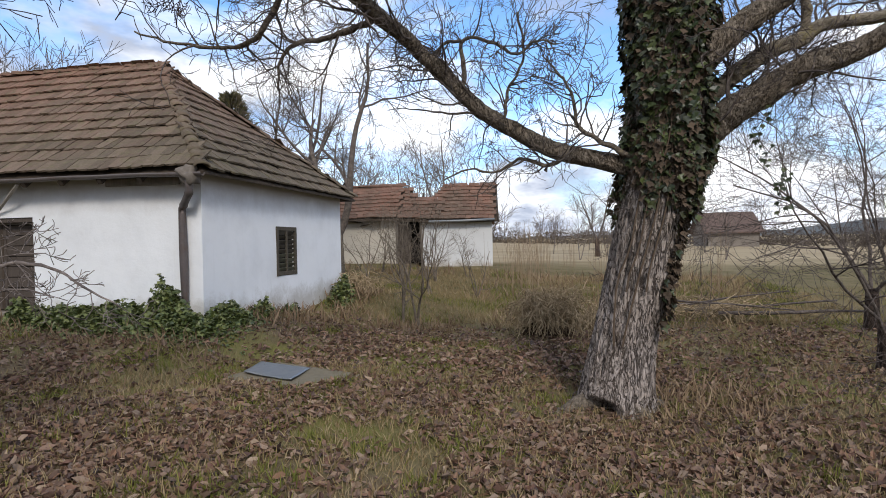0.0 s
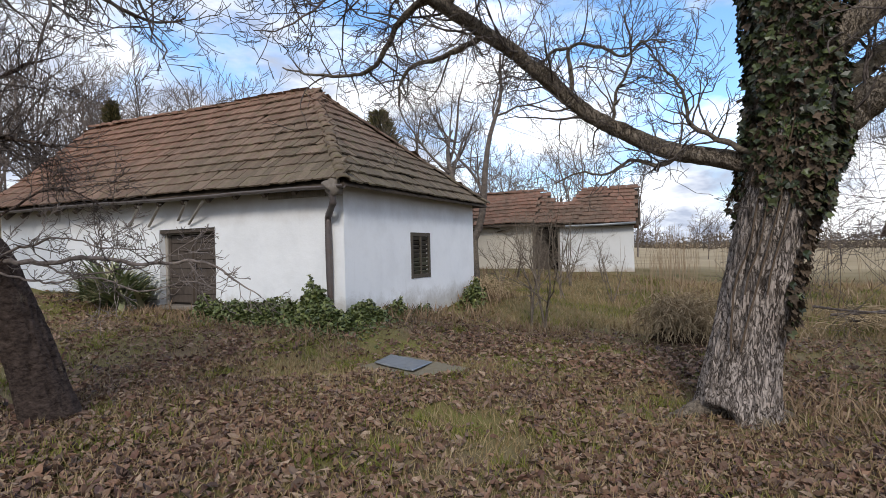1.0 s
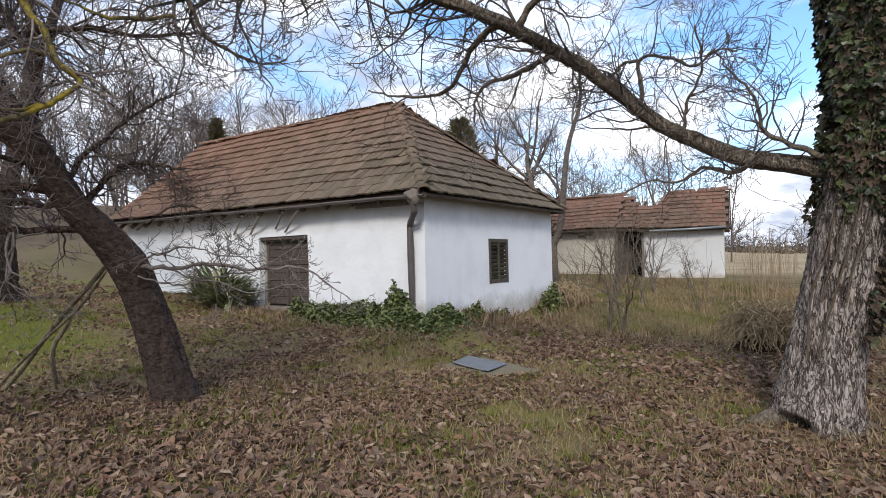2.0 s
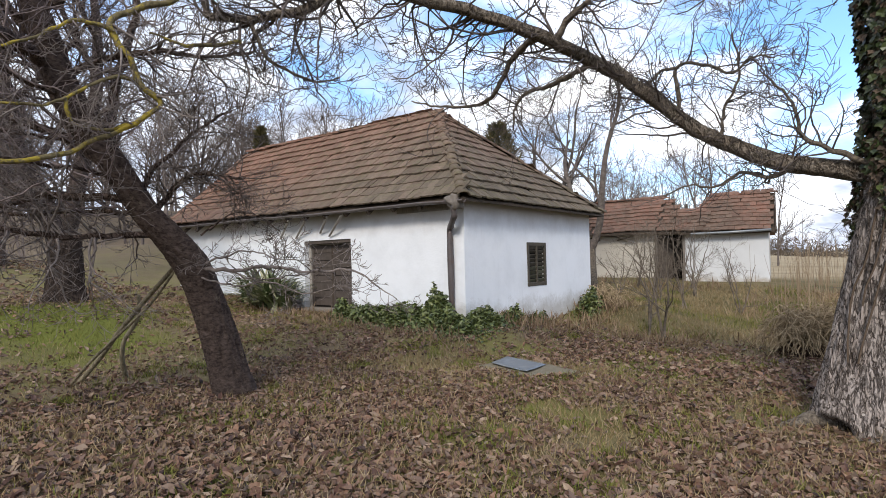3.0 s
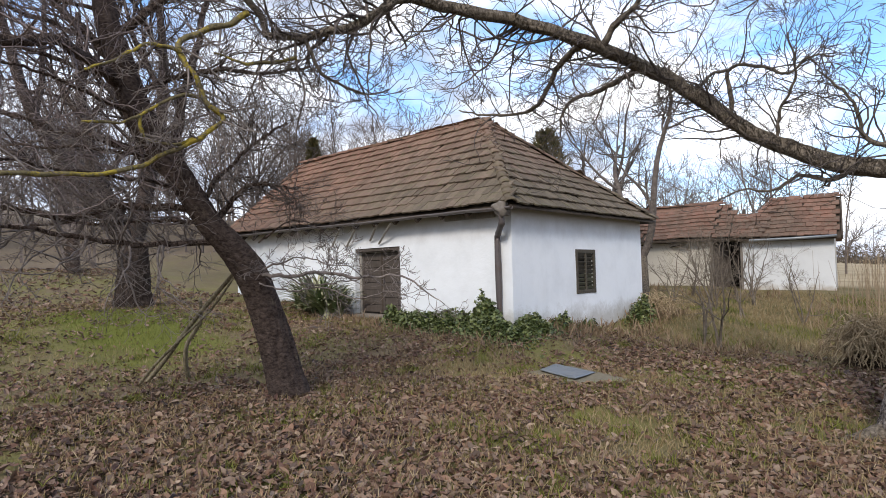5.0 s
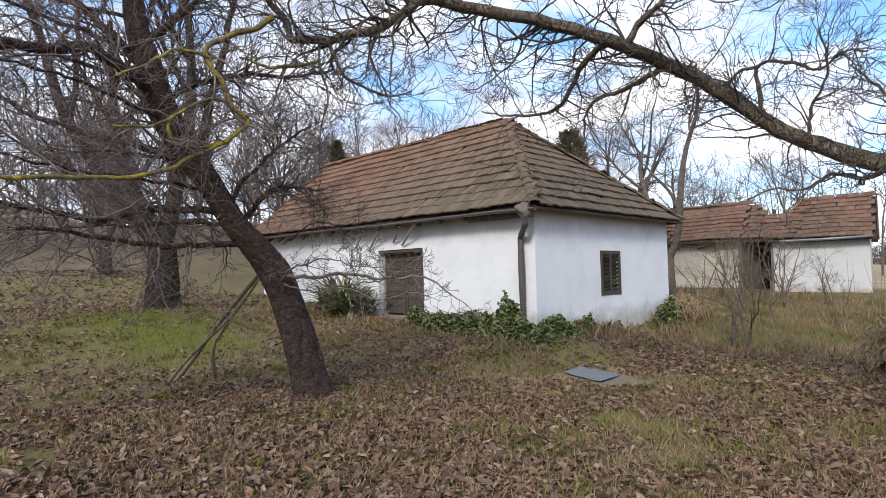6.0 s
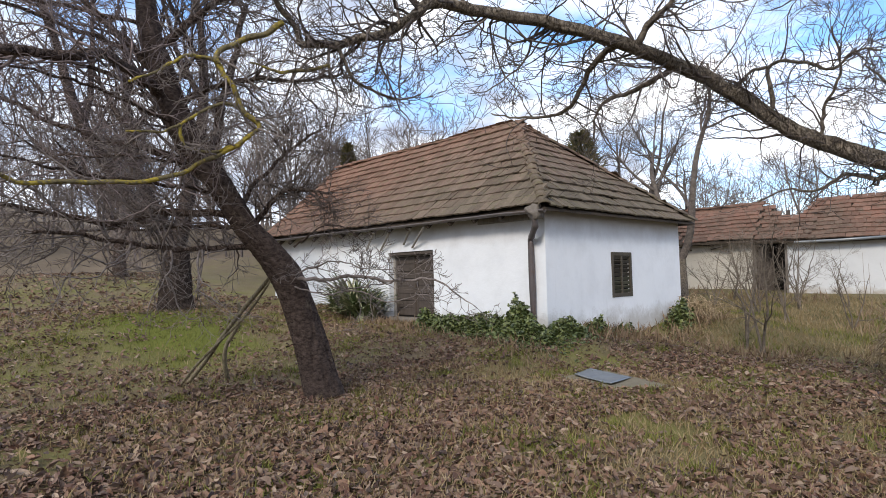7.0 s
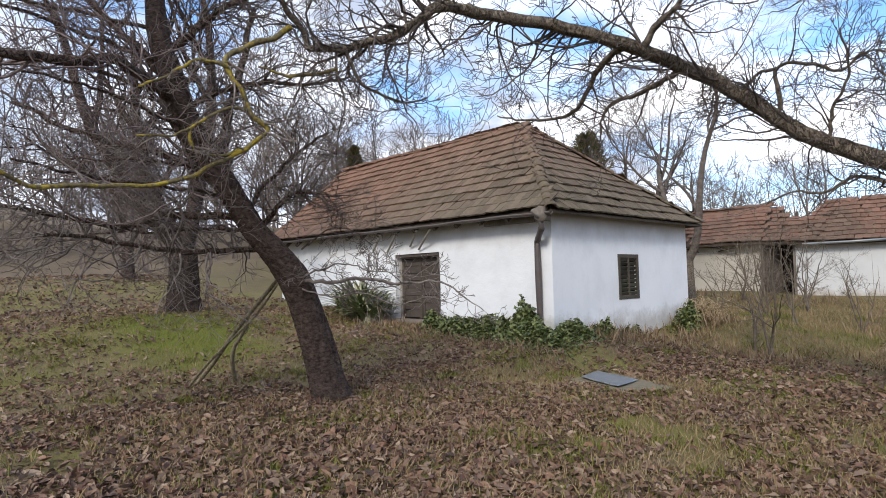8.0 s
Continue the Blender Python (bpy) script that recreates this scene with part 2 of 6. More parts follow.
LIMB = mat_bark("walnut_limb_bark", (0.055, 0.044, 0.036), (0.29, 0.24, 0.185), 26, (1, 1, 1), (0.21, 0.18, 0.085), 0.12)
PALELIMB = mat_bark("pale_limb_bark", (0.12, 0.10, 0.075), (0.40, 0.34, 0.26), 22, (1, 1, 1), (0.30, 0.25, 0.10), 0.2)
PLUM = mat_plates("plum_bark", (0.036, 0.025, 0.021), (0.22, 0.16, 0.13), 1.5, 3.4)
OLDBARK = mat_plates("old_fruit_tree_bark", (0.024, 0.018, 0.015), (0.115, 0.085, 0.07), 1.2, 2.0)
# grey twigs; the plum's low ones have the light on them painted in
LITGREYTWIG = mat_bark("lit_grey_twig_bark", (0.13, 0.105, 0.095), (0.34, 0.29, 0.26), 12, (1, 1, 1))
MORTAR = mat_plain("old_mortar", (0.10, 0.085, 0.075), (0.26, 0.225, 0.19), 0.95, 18)
POLE = mat_bark("weathered_pole", (0.12, 0.10, 0.065), (0.38, 0.32, 0.21), 20, (1, 1, 0.2))
YELLOW = mat_bark("lichen_covered_bark", (0.10, 0.085, 0.05), (0.26, 0.21, 0.11), 18, (1, 1, 1), (0.45, 0.345, 0.05), 0.42)
TWIG = mat_bark("twig_bark", (0.06, 0.048, 0.043), (0.21, 0.175, 0.155), 12, (1, 1, 1))
YARDTWIG = mat_bark("yard_tree_twig", (0.075, 0.062, 0.054), (0.20, 0.165, 0.14), 8, (1, 1, 1))
PLUMTRUNK = mat_bark("plum_trunk_bark", (0.034, 0.024, 0.02), (0.15, 0.11, 0.092), 17, (1, 1, 1.9), (0.25, 0.205, 0.15), 0.06)
POLETWIG = mat_bark("sapling_bark", (0.10, 0.08, 0.062), (0.25, 0.205, 0.16), 6, (1, 1, 1))
OLDTWIG = mat_bark("old_fruit_tree_twig", (0.028, 0.021, 0.018), (0.12, 0.092, 0.08), 12, (1, 1, 1))
FARTWIG = mat_bark("far_twig_bark", (0.11, 0.09, 0.08), (0.23, 0.19, 0.165), 3, (1, 1, 1))
DRYSTEM = mat_leaf("dry_stems", ((0.19, 0.13, 0.085), (0.33, 0.25, 0.16), (0.25, 0.18, 0.12), (0.40, 0.31, 0.21)), 0.85, 0.15)
LITTER = mat_leaf("dead_leaves", ((0.08, 0.043, 0.034), (0.24, 0.15, 0.098), (0.13, 0.08, 0.06), (0.42, 0.31, 0.22), (0.19, 0.098, 0.068), (0.055, 0.035, 0.03), (0.31, 0.22, 0.155), (0.16, 0.09, 0.068), (0.31, 0.18, 0.115), (0.23, 0.145, 0.095)), 0.6, 0.35)
GRASS = mat_leaf("green_grass", ((0.095, 0.11, 0.02), (0.17, 0.18, 0.034), (0.27, 0.245, 0.065)), 0.7, 0.2)
STRAW = mat_leaf("straw_grass", ((0.21, 0.145, 0.075), (0.38, 0.285, 0.155), (0.29, 0.22, 0.10), (0.46, 0.36, 0.22)), 0.8, 0.15)
IVY = mat_leaf("ivy_leaf", ((0.02, 0.028, 0.013), (0.04, 0.06, 0.02), (0.10, 0.125, 0.038), (0.045, 0.045, 0.025), (0.028, 0.04, 0.017)), 0.42, 0.45)
DEADIVY = mat_leaf("dead_ivy_leaf", ((0.065, 0.048, 0.034), (0.135, 0.097, 0.066), (0.09, 0.067, 0.048)), 0.8, 0.2)
CONIFER = mat_leaf("conifer_needles", ((0.05, 0.056, 0.024), (0.13, 0.12, 0.05), (0.22, 0.165, 0.075)), 0.7, 0.2)
WEED = mat_leaf("dry_weed", ((0.17, 0.11, 0.07), (0.34, 0.24, 0.15), (0.25, 0.17, 0.11), (0.42, 0.32, 0.21)), 0.85, 0.15)
STRAP = mat_leaf("strap_leaf", ((0.07, 0.11, 0.045), (0.17, 0.22, 0.09), (0.30, 0.32, 0.16), (0.50, 0.46, 0.30), (0.12, 0.17, 0.07)), 0.42, 0.4)
RUSTROOF = mat_plain("dull_brown_roof", (0.10, 0.07, 0.06), (0.19, 0.13, 0.105), 0.9, 2)
# distance haze is painted into the hills as a blue-grey tint
HAZEDHILL = mat_plain("hazed_wooded_hills", (0.10, 0.115, 0.13), (0.16, 0.175, 0.19), 0.95, 0.05)
# near-black backing: unlit interior painted behind planks, slats and the ruin's doorway
DARK = mat_plain("interior_shade_black", (0.012, 0.010, 0.009), (0.035, 0.03, 0.026))
WIRE = mat_plain("black_cable", (0.01, 0.01, 0.011), (0.02, 0.02, 0.022), 0.5)


# ---------------------------------------------------------------- building helpers
def mesh_from(name, verts, faces, mat, smooth=False):
    me = bpy.data.meshes.new(name)
    me.from_pydata([tuple(map(float, v)) for v in verts], [], [tuple(f) for f in faces])
    me.materials.append(mat)
    if smooth:
        me.polygons.foreach_set("use_smooth", [True] * len(me.polygons))
    me.update()
    return me


def put(name, me, parent=None, label="", m=None):
    """A mesh as an object, under a parent that it moves with."""
    ob = new(name, me)
    if m is not None:
        ob.matrix_basis = m
    if parent is not None:
        ob.parent = parent
        ob.matrix_parent_inverse = parent_inverse(parent)
    if label:
        ob["label"] = label
    return ob


def parent_inverse(parent):
    """Every piece is built in the world's own metres, so its basis is its place."""
    return parent.matrix_basis.inverted()


def part(name, bm, mat, parent, label="", smooth=False, m=None):
    me = bpy.data.meshes.new(name)
    bm.to_mesh(me)
    bm.free()
    me.materials.append(mat)
    if smooth:
        me.polygons.foreach_set("use_smooth", [True] * len(me.polygons))
    return put(name, me, parent, label, m)


def thing(name, x, y, z, label, category, group="", kind=""):
    e = new(name)
    e.empty_display_size = 0.1
    e.matrix_basis = Matrix.Translation((x, y, z))
    return tagged(e, label, category, group, kind)


def slab(bm, m, sx, sy, sz, bevel=0.0, jitter=0.0, rnd=None):
    """A box of that size, centred at the pose m, with rounded and uneven edges."""
    r = bmesh.ops.create_cube(bm, size=1.0)
    vs = r["verts"]
    for v in vs:
        v.co = Vector((v.co.x * sx, v.co.y * sy, v.co.z * sz))
        if jitter:
            v.co += Vector([(rnd.random() - 0.5) * jitter for _ in range(3)])
    if bevel:
        es = list({e for v in vs for e in v.link_edges})
        r2 = bmesh.ops.bevel(bm, geom=es, offset=bevel, segments=1, affect="EDGES", profile=0.5)
        vs = list({v for f in r2["faces"] for v in f.verts} | {v for v in vs if v.is_valid})
    bmesh.ops.transform(bm, matrix=m, verts=vs)
    return vs


def board(name, m, sx, sy, sz, mat, parent, label="", bevel=0.006, jitter=0.004, seed=1):
    bm = bmesh.new()
    slab(bm, m, sx, sy, sz, bevel, jitter, random.Random(seed))
    return part(name, bm, mat, parent, label)


class Tubes:
    """Gathers tapered tubes into one mesh."""

    def __init__(self):
        self.v, self.f, self.n = [], [], 0

    def add(self, pts, radii, sides=5, cap=True):
        pts = np.asarray(pts, float)
        k = len(pts)
        tan = np.gradient(pts, axis=0)
        tan /= np.linalg.norm(tan, axis=1)[:, None] + 1e-9
        ref = np.array((0.31, 0.17, 0.93)) if abs(tan[0][2]) < 0.8 else np.array((0.95, 0.2, 0.1))
        a = np.cross(tan, ref)
        a /= np.linalg.norm(a, axis=1)[:, None] + 1e-9
        b = np.cross(tan, a)
        ang = np.linspace(0, 2 * math.pi, sides, endpoint=False)
        ring = (np.cos(ang)[None, :, None] * a[:, None, :] + np.sin(ang)[None, :, None] * b[:, None, :])
        vv = pts[:, None, :] + ring * np.asarray(radii, float)[:, None, None]
        self.v.append(vv.reshape(-1, 3))
        o = self.n
        for i in range(k - 1):
            for j in range(sides):
                j2 = (j + 1) % sides
                self.f.append((o + i * sides + j, o + i * sides + j2, o + (i + 1) * sides + j2, o + (i + 1) * sides + j))
        if cap:
            self.f.append(tuple(o + (k - 1) * sides + j for j in range(sides)))
        self.n += k * sides

    def mesh(self, name, mat, smooth=True):
        return mesh_from(name, np.concatenate(self.v) if self.v else [], self.f, mat, smooth)


def smooth_path(pts, n):
    """n points along a smooth line through the given ones."""
    pts = np.asarray(pts, float)
    k = len(pts)
    out = []
    for s in np.linspace(0, k - 1, n):
        i = min(int(s), k - 2)
        t = s - i
        p0, p1, p2, p3 = pts[max(i - 1, 0)], pts[i], pts[i + 1], pts[min(i + 2, k - 1)]
        out.append(0.5 * (2 * p1 + (p2 - p0) * t + (2 * p0 - 5 * p1 + 4 * p2 - p3) * t * t + (3 * p1 - p0 - 3 * p2 + p3) * t ** 3))
    return np.array(out)


def grow(T, rnd, p, d, length, r, depth, droop=0.0, up=0.06, wiggle=0.35, kids=(4, 6), ratio=0.55, sides=(6, 5, 4, 3, 3), step=0.16, rmin=0.0026):
    """A branch with its own side branches, down to twigs."""
    n = max(3, int(length / step))
    n = min(n, 12)
    pts, rad = [np.array(p, float)], [r]
    d = np.array(d, float)
    d /= np.linalg.norm(d)
    seg = length / n
    for i in range(n):
        d = d + np.array([rnd.gauss(0, wiggle) for _ in range(3)]) * 0.45 + np.array((0, 0, up - droop * (i / n)))
        d /= np.linalg.norm(d)
        pts.append(pts[-1] + d * seg)
        rad.append(max(rmin, r * (1 - 0.72 * (i + 1) / n)))
    T.add(pts, rad, sides[min(len(sides) - 1, max(0, 4 - depth))])
    if depth <= 0:
        return
    for _ in range(rnd.randint(*kids)):
        s = rnd.uniform(0.18, 1.0)
        i = min(n - 1, int(s * n))
        q = pts[i] + (pts[i + 1] - pts[i]) * (s * n - i)
        base = pts[i + 1] - pts[i]
        base /= np.linalg.norm(base)
        side = np.cross(base, np.array([rnd.gauss(0, 1) for _ in range(3)]))
        side /= np.linalg.norm(side) + 1e-9
        a = rnd.uniform(0.5, 1.15)
        nd = base * math.cos(a) + side * math.sin(a)
        grow(T, rnd, q, nd, length * ratio * rnd.uniform(0.6, 1.15), max(0.002, rad[i] * 0.6), depth - 1, droop, up, wiggle, kids, ratio, sides, step, rmin)


def scatter_mesh(name, shapes, places, mat, seed):
    """One mesh of many small pieces. places: rows of x, y, z, yaw, pitch, roll, size."""
    rs = np.random.RandomState(seed)
    V, F, o = [], [], 0
    P = np.asarray(places, float)
    pick = rs.randint(0, len(shapes), len(P))
    for si, (sv, sf) in enumerate(shapes):
        Q = P[pick == si]
        if not len(Q):
            continue
        sv = np.asarray(sv, float)
        cy, sy_, cp, sp, cr, sr = np.cos(Q[:, 3]), np.sin(Q[:, 3]), np.cos(Q[:, 4]), np.sin(Q[:, 4]), np.cos(Q[:, 5]), np.sin(Q[:, 5])
        R = np.empty((len(Q), 3, 3))
        R[:, 0, 0], R[:, 0, 1], R[:, 0, 2] = cy * cp, cy * sp * sr - sy_ * cr, cy * sp * cr + sy_ * sr
        R[:, 1, 0], R[:, 1, 1], R[:, 1, 2] = sy_ * cp, sy_ * sp * sr + cy * cr, sy_ * sp * cr - cy * sr
        R[:, 2, 0], R[:, 2, 1], R[:, 2, 2] = -sp, cp * sr, cp * cr
        W = np.einsum("nij,vj->nvi", R, sv) * Q[:, 6][:, None, None] + Q[:, None, :3]
        V.append(W.reshape(-1, 3))
        k = len(sv)
        for f in sf:
            F.append((np.arange(len(Q)) * k + o)[:, None] + np.array(f)[None, :])
        o += len(Q) * k
    faces = [tuple(r) for a in F for r in a.tolist()]
    return mesh_from(name, np.concatenate(V), faces, mat)


def blade_shape(seed, bend):
    r = random.Random(seed)
    w = 0.04
    return ([(-w, 0, 0), (w, 0, 0), (w * 0.8, bend * 0.3, 0.5), (-w * 0.8, bend * 0.3, 0.5), (r.uniform(-.05, .05), bend, 0.92)], [(0, 1, 2, 3), (3, 2, 4)])


# ---------------------------------------------------------------- ground
LEVELS = ((3.4, -3.0, 0.0), (1.9, -1.2, -0.12), (6.6, -2.4, -0.28), (7.2, -9.6, 0.0), (2.9, 4.3, -0.30), (5.3, 6.0, -0.45), (0.7, -5.8, 0.08),
          (-1.8, -6.4, 0.10), (-4.5, -0.8, 0.40), (0.0, -0.2, 0.36), (0.3, 6.3, 0.30), (-9, -1, 0.75), (-8.5, -4.9, 0.92), (-12, 1, 0.95), (1.0, 17.0, 0.52),
          (-3.0, 16.7, 0.72), (8.0, 14, 0.1), (12, 0, -0.3), (14, -10, -0.1), (-24, -4, 2.1), (-60, -4, 8.0), (-110, -10, 15), (-48, 14, 7.0), (-30, 8, 3.2), (10, 50, 0.8), (-20, 50, 3), (60, 50, -1),
          (60, 0, -1), (40, -40, 0), (-40, -50, 3), (0, 200, 2), (-200, 60, 10), (200, 200, -2), (200, -100, -1), (0, -200, 0), (-150, 200, 9))
LV = np.array(LEVELS)


def height(x, y):
    d2 = (LV[:, 0] - x) ** 2 + (LV[:, 1] - y) ** 2
    w = 1.0 / (d2 + 0.6) ** 1.6
    z = float((w * LV[:, 2]).sum() / w.sum())
    near = max(0.0, 1 - math.hypot(x - 3, y) / 40)
    return z + near * (0.035 * noise.noise((x * 0.9, y * 0.9, 0)) + 0.02 * noise.noise((x * 2.6, y * 2.6, 3)))


def ground_axis(lo, hi, step, far):
    a = list(np.arange(lo, hi + 1e-6, step))
    s = step
    while a[-1] < far:
        s *= 1.25
        a.append(a[-1] + s)
    s = step
    while a[0] > -far:
        s *= 1.25
        a.insert(0, a[0] - s)
    return a


def build_ground():
    xs, ys = ground_axis(-13, 13, 0.22, 900), ground_axis(-11, 16, 0.22, 900)
    vs = [(x, y, height(x, y)) for y in ys for x in xs]
    nx = len(xs)
    fs = [(j * nx + i, j * nx + i + 1, (j + 1) * nx + i + 1, (j + 1) * nx + i) for j in range(len(ys) - 1) for i in range(nx - 1)]
    g = put("ground", mesh_from("ground", vs, fs, GROUND, True))
    tagged(g, "garden ground of bare soil, moss and short winter grass", "ground", kind="structure")


build_ground()


# ---------------------------------------------------------------- the white house
def wall_grid(o, u, length, z0, z1, n, thick, holes, bumpy=0.018, cell=0.2, seed=0.0, bow=None):
    """A thick uneven plaster wall. o: start at the outer face, u: way along it, n: outward normal; holes: (a, b, low, high)."""
    cuts_a, cuts_z = {0.0, length}, {z0, z1}
    for a, b, lo, hi in holes:
        cuts_a |= {a, b}
        cuts_z |= {lo, hi}

    def lines(c):
        c = sorted(c)
        out = []
        for p, q in zip(c, c[1:]):
            k = max(1, round((q - p) / cell))
            out += [p + (q - p) * i / k for i in range(k)]
        return out + [c[-1]]
    A, Z = lines(cuts_a), lines(cuts_z)
    o, u, n = Vector(o), Vector(u), Vector(n)
    vs = []
    for side in (0, 1):
        for z in Z:
            for a in A:
                p = o + u * a - n * (thick * side) + Vector((0, 0, z - o.z))
                if side == 0:
                    e = min(1.0, a / 0.5, (length - a) / 0.5)
                    p = p + n * e * (bumpy * noise.noise((p.x * 1.1 + seed, p.y * 1.1, p.z * 1.1)) + 0.25 * bumpy * noise.noise((p.x * 5, p.y * 5, p.z * 5 + seed)))
                    p = p + n * e * (0.05 * max(0.0, 0.75 - (z - 0.3)) ** 2)
                vs.append(p)
    na, nz = len(A), len(Z)
    off = na * nz
    keep = {}
    for j in range(nz - 1):
        for i in range(na - 1):
            ca, cz = (A[i] + A[i + 1]) / 2, (Z[j] + Z[j + 1]) / 2
            keep[i, j] = not any(h[0] < ca < h[1] and h[2] < cz < h[3] for h in holes)
    fs = []
    flip = u.cross(Vector((0, 0, 1))).dot(n) < 0

    def face(*q):
        fs.append(tuple(reversed(q)) if flip else q)
    for (i, j), k in keep.items():
        if not k:
            continue
        a, b, c, d = j * na + i, j * na + i + 1, (j + 1) * na + i + 1, (j + 1) * na + i
        face(a, b, c, d)
        face(off + d, off + c, off + b, off + a)
        if not keep.get((i, j - 1)):
            face(b, a, off + a, off + b)
        if not keep.get((i, j + 1)):
            face(d, c, off + c, off + d)
        if not keep.get((i - 1, j)):
            face(a, d, off + d, off + a)
        if not keep.get((i + 1, j)):
            face(c, b, off + b, off + c)
    return vs, fs


def wall_mesh(v, f, mat):
    me = mesh_from("wall", v, f, mat, True)
    me.set_sharp_from_angle(angle=radians(35))
    return me


def tile_shape(w, l, t, seed):
    """A flat clay tile, lower edge rounded and worn. Length along +y from 0, width along x."""
    r = random.Random(seed)
    xs = (-w / 2, -w / 4, w / 4, w / 2)
    low = (0.022, 0.0, 0.0, 0.022)
    vs = []
    for z in (0, t):
        for x, q in zip(xs, low):
            vs.append((x + r.uniform(-.003, .003), q + r.uniform(-.006, .006), z + r.uniform(-.003, .003)))
        vs += [(w / 2, l, z * 0.8), (-w / 2, l, z * 0.8)]
    fs = [(6, 7, 8, 9, 10, 11), (0, 1, 7, 6), (1, 2, 8, 7), (2, 3, 9, 8), (3, 4, 10, 9), (5, 0, 6, 11)]
    return vs, fs


def cap_shape(r, l, seed, n=7):
    """A half-round ridge tile along +y, wider at its lower end."""
    q = random.Random(seed)
    vs, fs = [], []
    for k, (y, rr) in enumerate(((0, r * 1.1), (l * 0.5, r), (l, r * 0.88))):
        for i in range(n):
            a = math.pi * i / (n - 1)
            vs.append((rr * math.cos(a), y, rr * 0.7 * math.sin(a) + q.uniform(-.012, .012)))
        for i in range(n):
            a = math.pi * i / (n - 1)
            vs.append(((rr - 0.018) * math.cos(a), y, (rr * 0.7 - 0.03) * math.sin(a)))
    for k in range(2):
        o, p = k * 2 * n, (k + 1) * 2 * n
        for i in range(n - 1):
            fs.append((o + i, o + i + 1, p + i + 1, p + i))
            fs.append((o + n + i + 1, o + n + i, p + n + i, p + n + i + 1))
    for i in range(n - 1):
        fs.append((i + 1, i, n + i, n + i + 1))
    return vs, fs


def frame_matrix(o, u, v):
    u, v = Vector(u).normalized(), Vector(v).normalized()
    n = u.cross(v).normalized()
    v = n.cross(u)
    m = Matrix((u, v, n)).transposed().to_4x4()
    m.translation = o
    return m


def lay_tiles(parent, o, u, v, length, inside, near, mats, w=0.205, expo=0.325, seed=3, sag=0.03, missing=None, kick=0.0):
    """Courses of tiles on a slope. inside(a, b): on the roof; near(a, b): each tile an object of its own."""
    rnd = random.Random(seed)
    base = frame_matrix(o, u, v)
    shapes = [tile_shape(w * 0.985, expo * 1.32, 0.034, seed + i) for i in range(4)]
    singles = [mesh_from("tile", sv, sf, mats[0]) for sv, sf in shapes]
    V, F, cnt, made = [], [], 0, 0
    rows = int(length[1] / expo + 0.75)
    for j in range(rows):
        b = j * expo
        shift = (0.5 if j % 2 else 0.0) * w + rnd.uniform(-.02, .02)
        wave = rnd.uniform(0, 6)
        for i in range(int(length[0] / w) + 2):
            a = i * w + shift
            if not inside(a, b + expo * 0.4) or (missing and missing(a, b)):
                continue
            lift = sag * noise.noise((a * 0.45 + seed, b * 0.5, wave * 0.02)) + kick * max(0.0, 1 - b / 0.9) ** 2
            m = base @ Matrix.Translation((a + rnd.uniform(-.006, .006), b + rnd.uniform(-.02, .02) + 0.016 * math.sin(a * 1.3 + wave), 0.05 + lift + rnd.uniform(0, .014)))
            m = m @ pose(0, 0, 0, -6.0 + rnd.gauss(0, 0.8), rnd.gauss(0, 1.1), rnd.gauss(0, 1.1) + (rnd.choice((-14, 9, 18)) if rnd.random() < 0.02 else 0))
            k = rnd.randrange(4)
            if near(a, b) and made < 300:
                put("tile", singles[k], parent, m=m)
                made += 1
            else:
                sv = np.array(shapes[k][0])
                M = np.array(m)
                V.append(sv @ M[:3, :3].T + M[:3, 3])
                F += [tuple(q + cnt for q in f) for f in shapes[k][1]]
                cnt += len(sv)
    if V:
        rest = put("tile_field", mesh_from("tile_field", np.concatenate(V), F, mats[1]), parent)
        rest["kind"] = "stuff"


def cap_line(parent, p, q, r, mat, seed, step=0.33, up=(0, 0, 1)):
    p, q = Vector(p), Vector(q)
    d = q - p
    n = int(d.length / step)
    rnd = random.Random(seed)
    shapes = [mesh_from("ridge_tile", *cap_shape(r, step * 1.3, seed + i), mat, True) for i in range(3)]
    side = d.cross(Vector(up))
    for i in range(n + 1):
        m = frame_matrix(p + d * (i / (n + 1)), side, d)
        put("ridge_tile", rnd.choice(shapes), parent, m=m @ pose(rnd.uniform(-.015, .015), 0, rnd.uniform(-.01, .02), rnd.gauss(-2.5, 1), rnd.gauss(0, 2.5), rnd.gauss(0, 2)))


HX, HY, EAVE = -12.4, 6.3, 2.95          # house: x from HX to 0, y from 0 to HY
RIDGE, RY, AX, EX, EY, EY2 = 5.93, 2.95, -3.05, 0.32, -0.40, 6.66
RISEN = 0.12                              # how far the old roof stands higher at its gable end


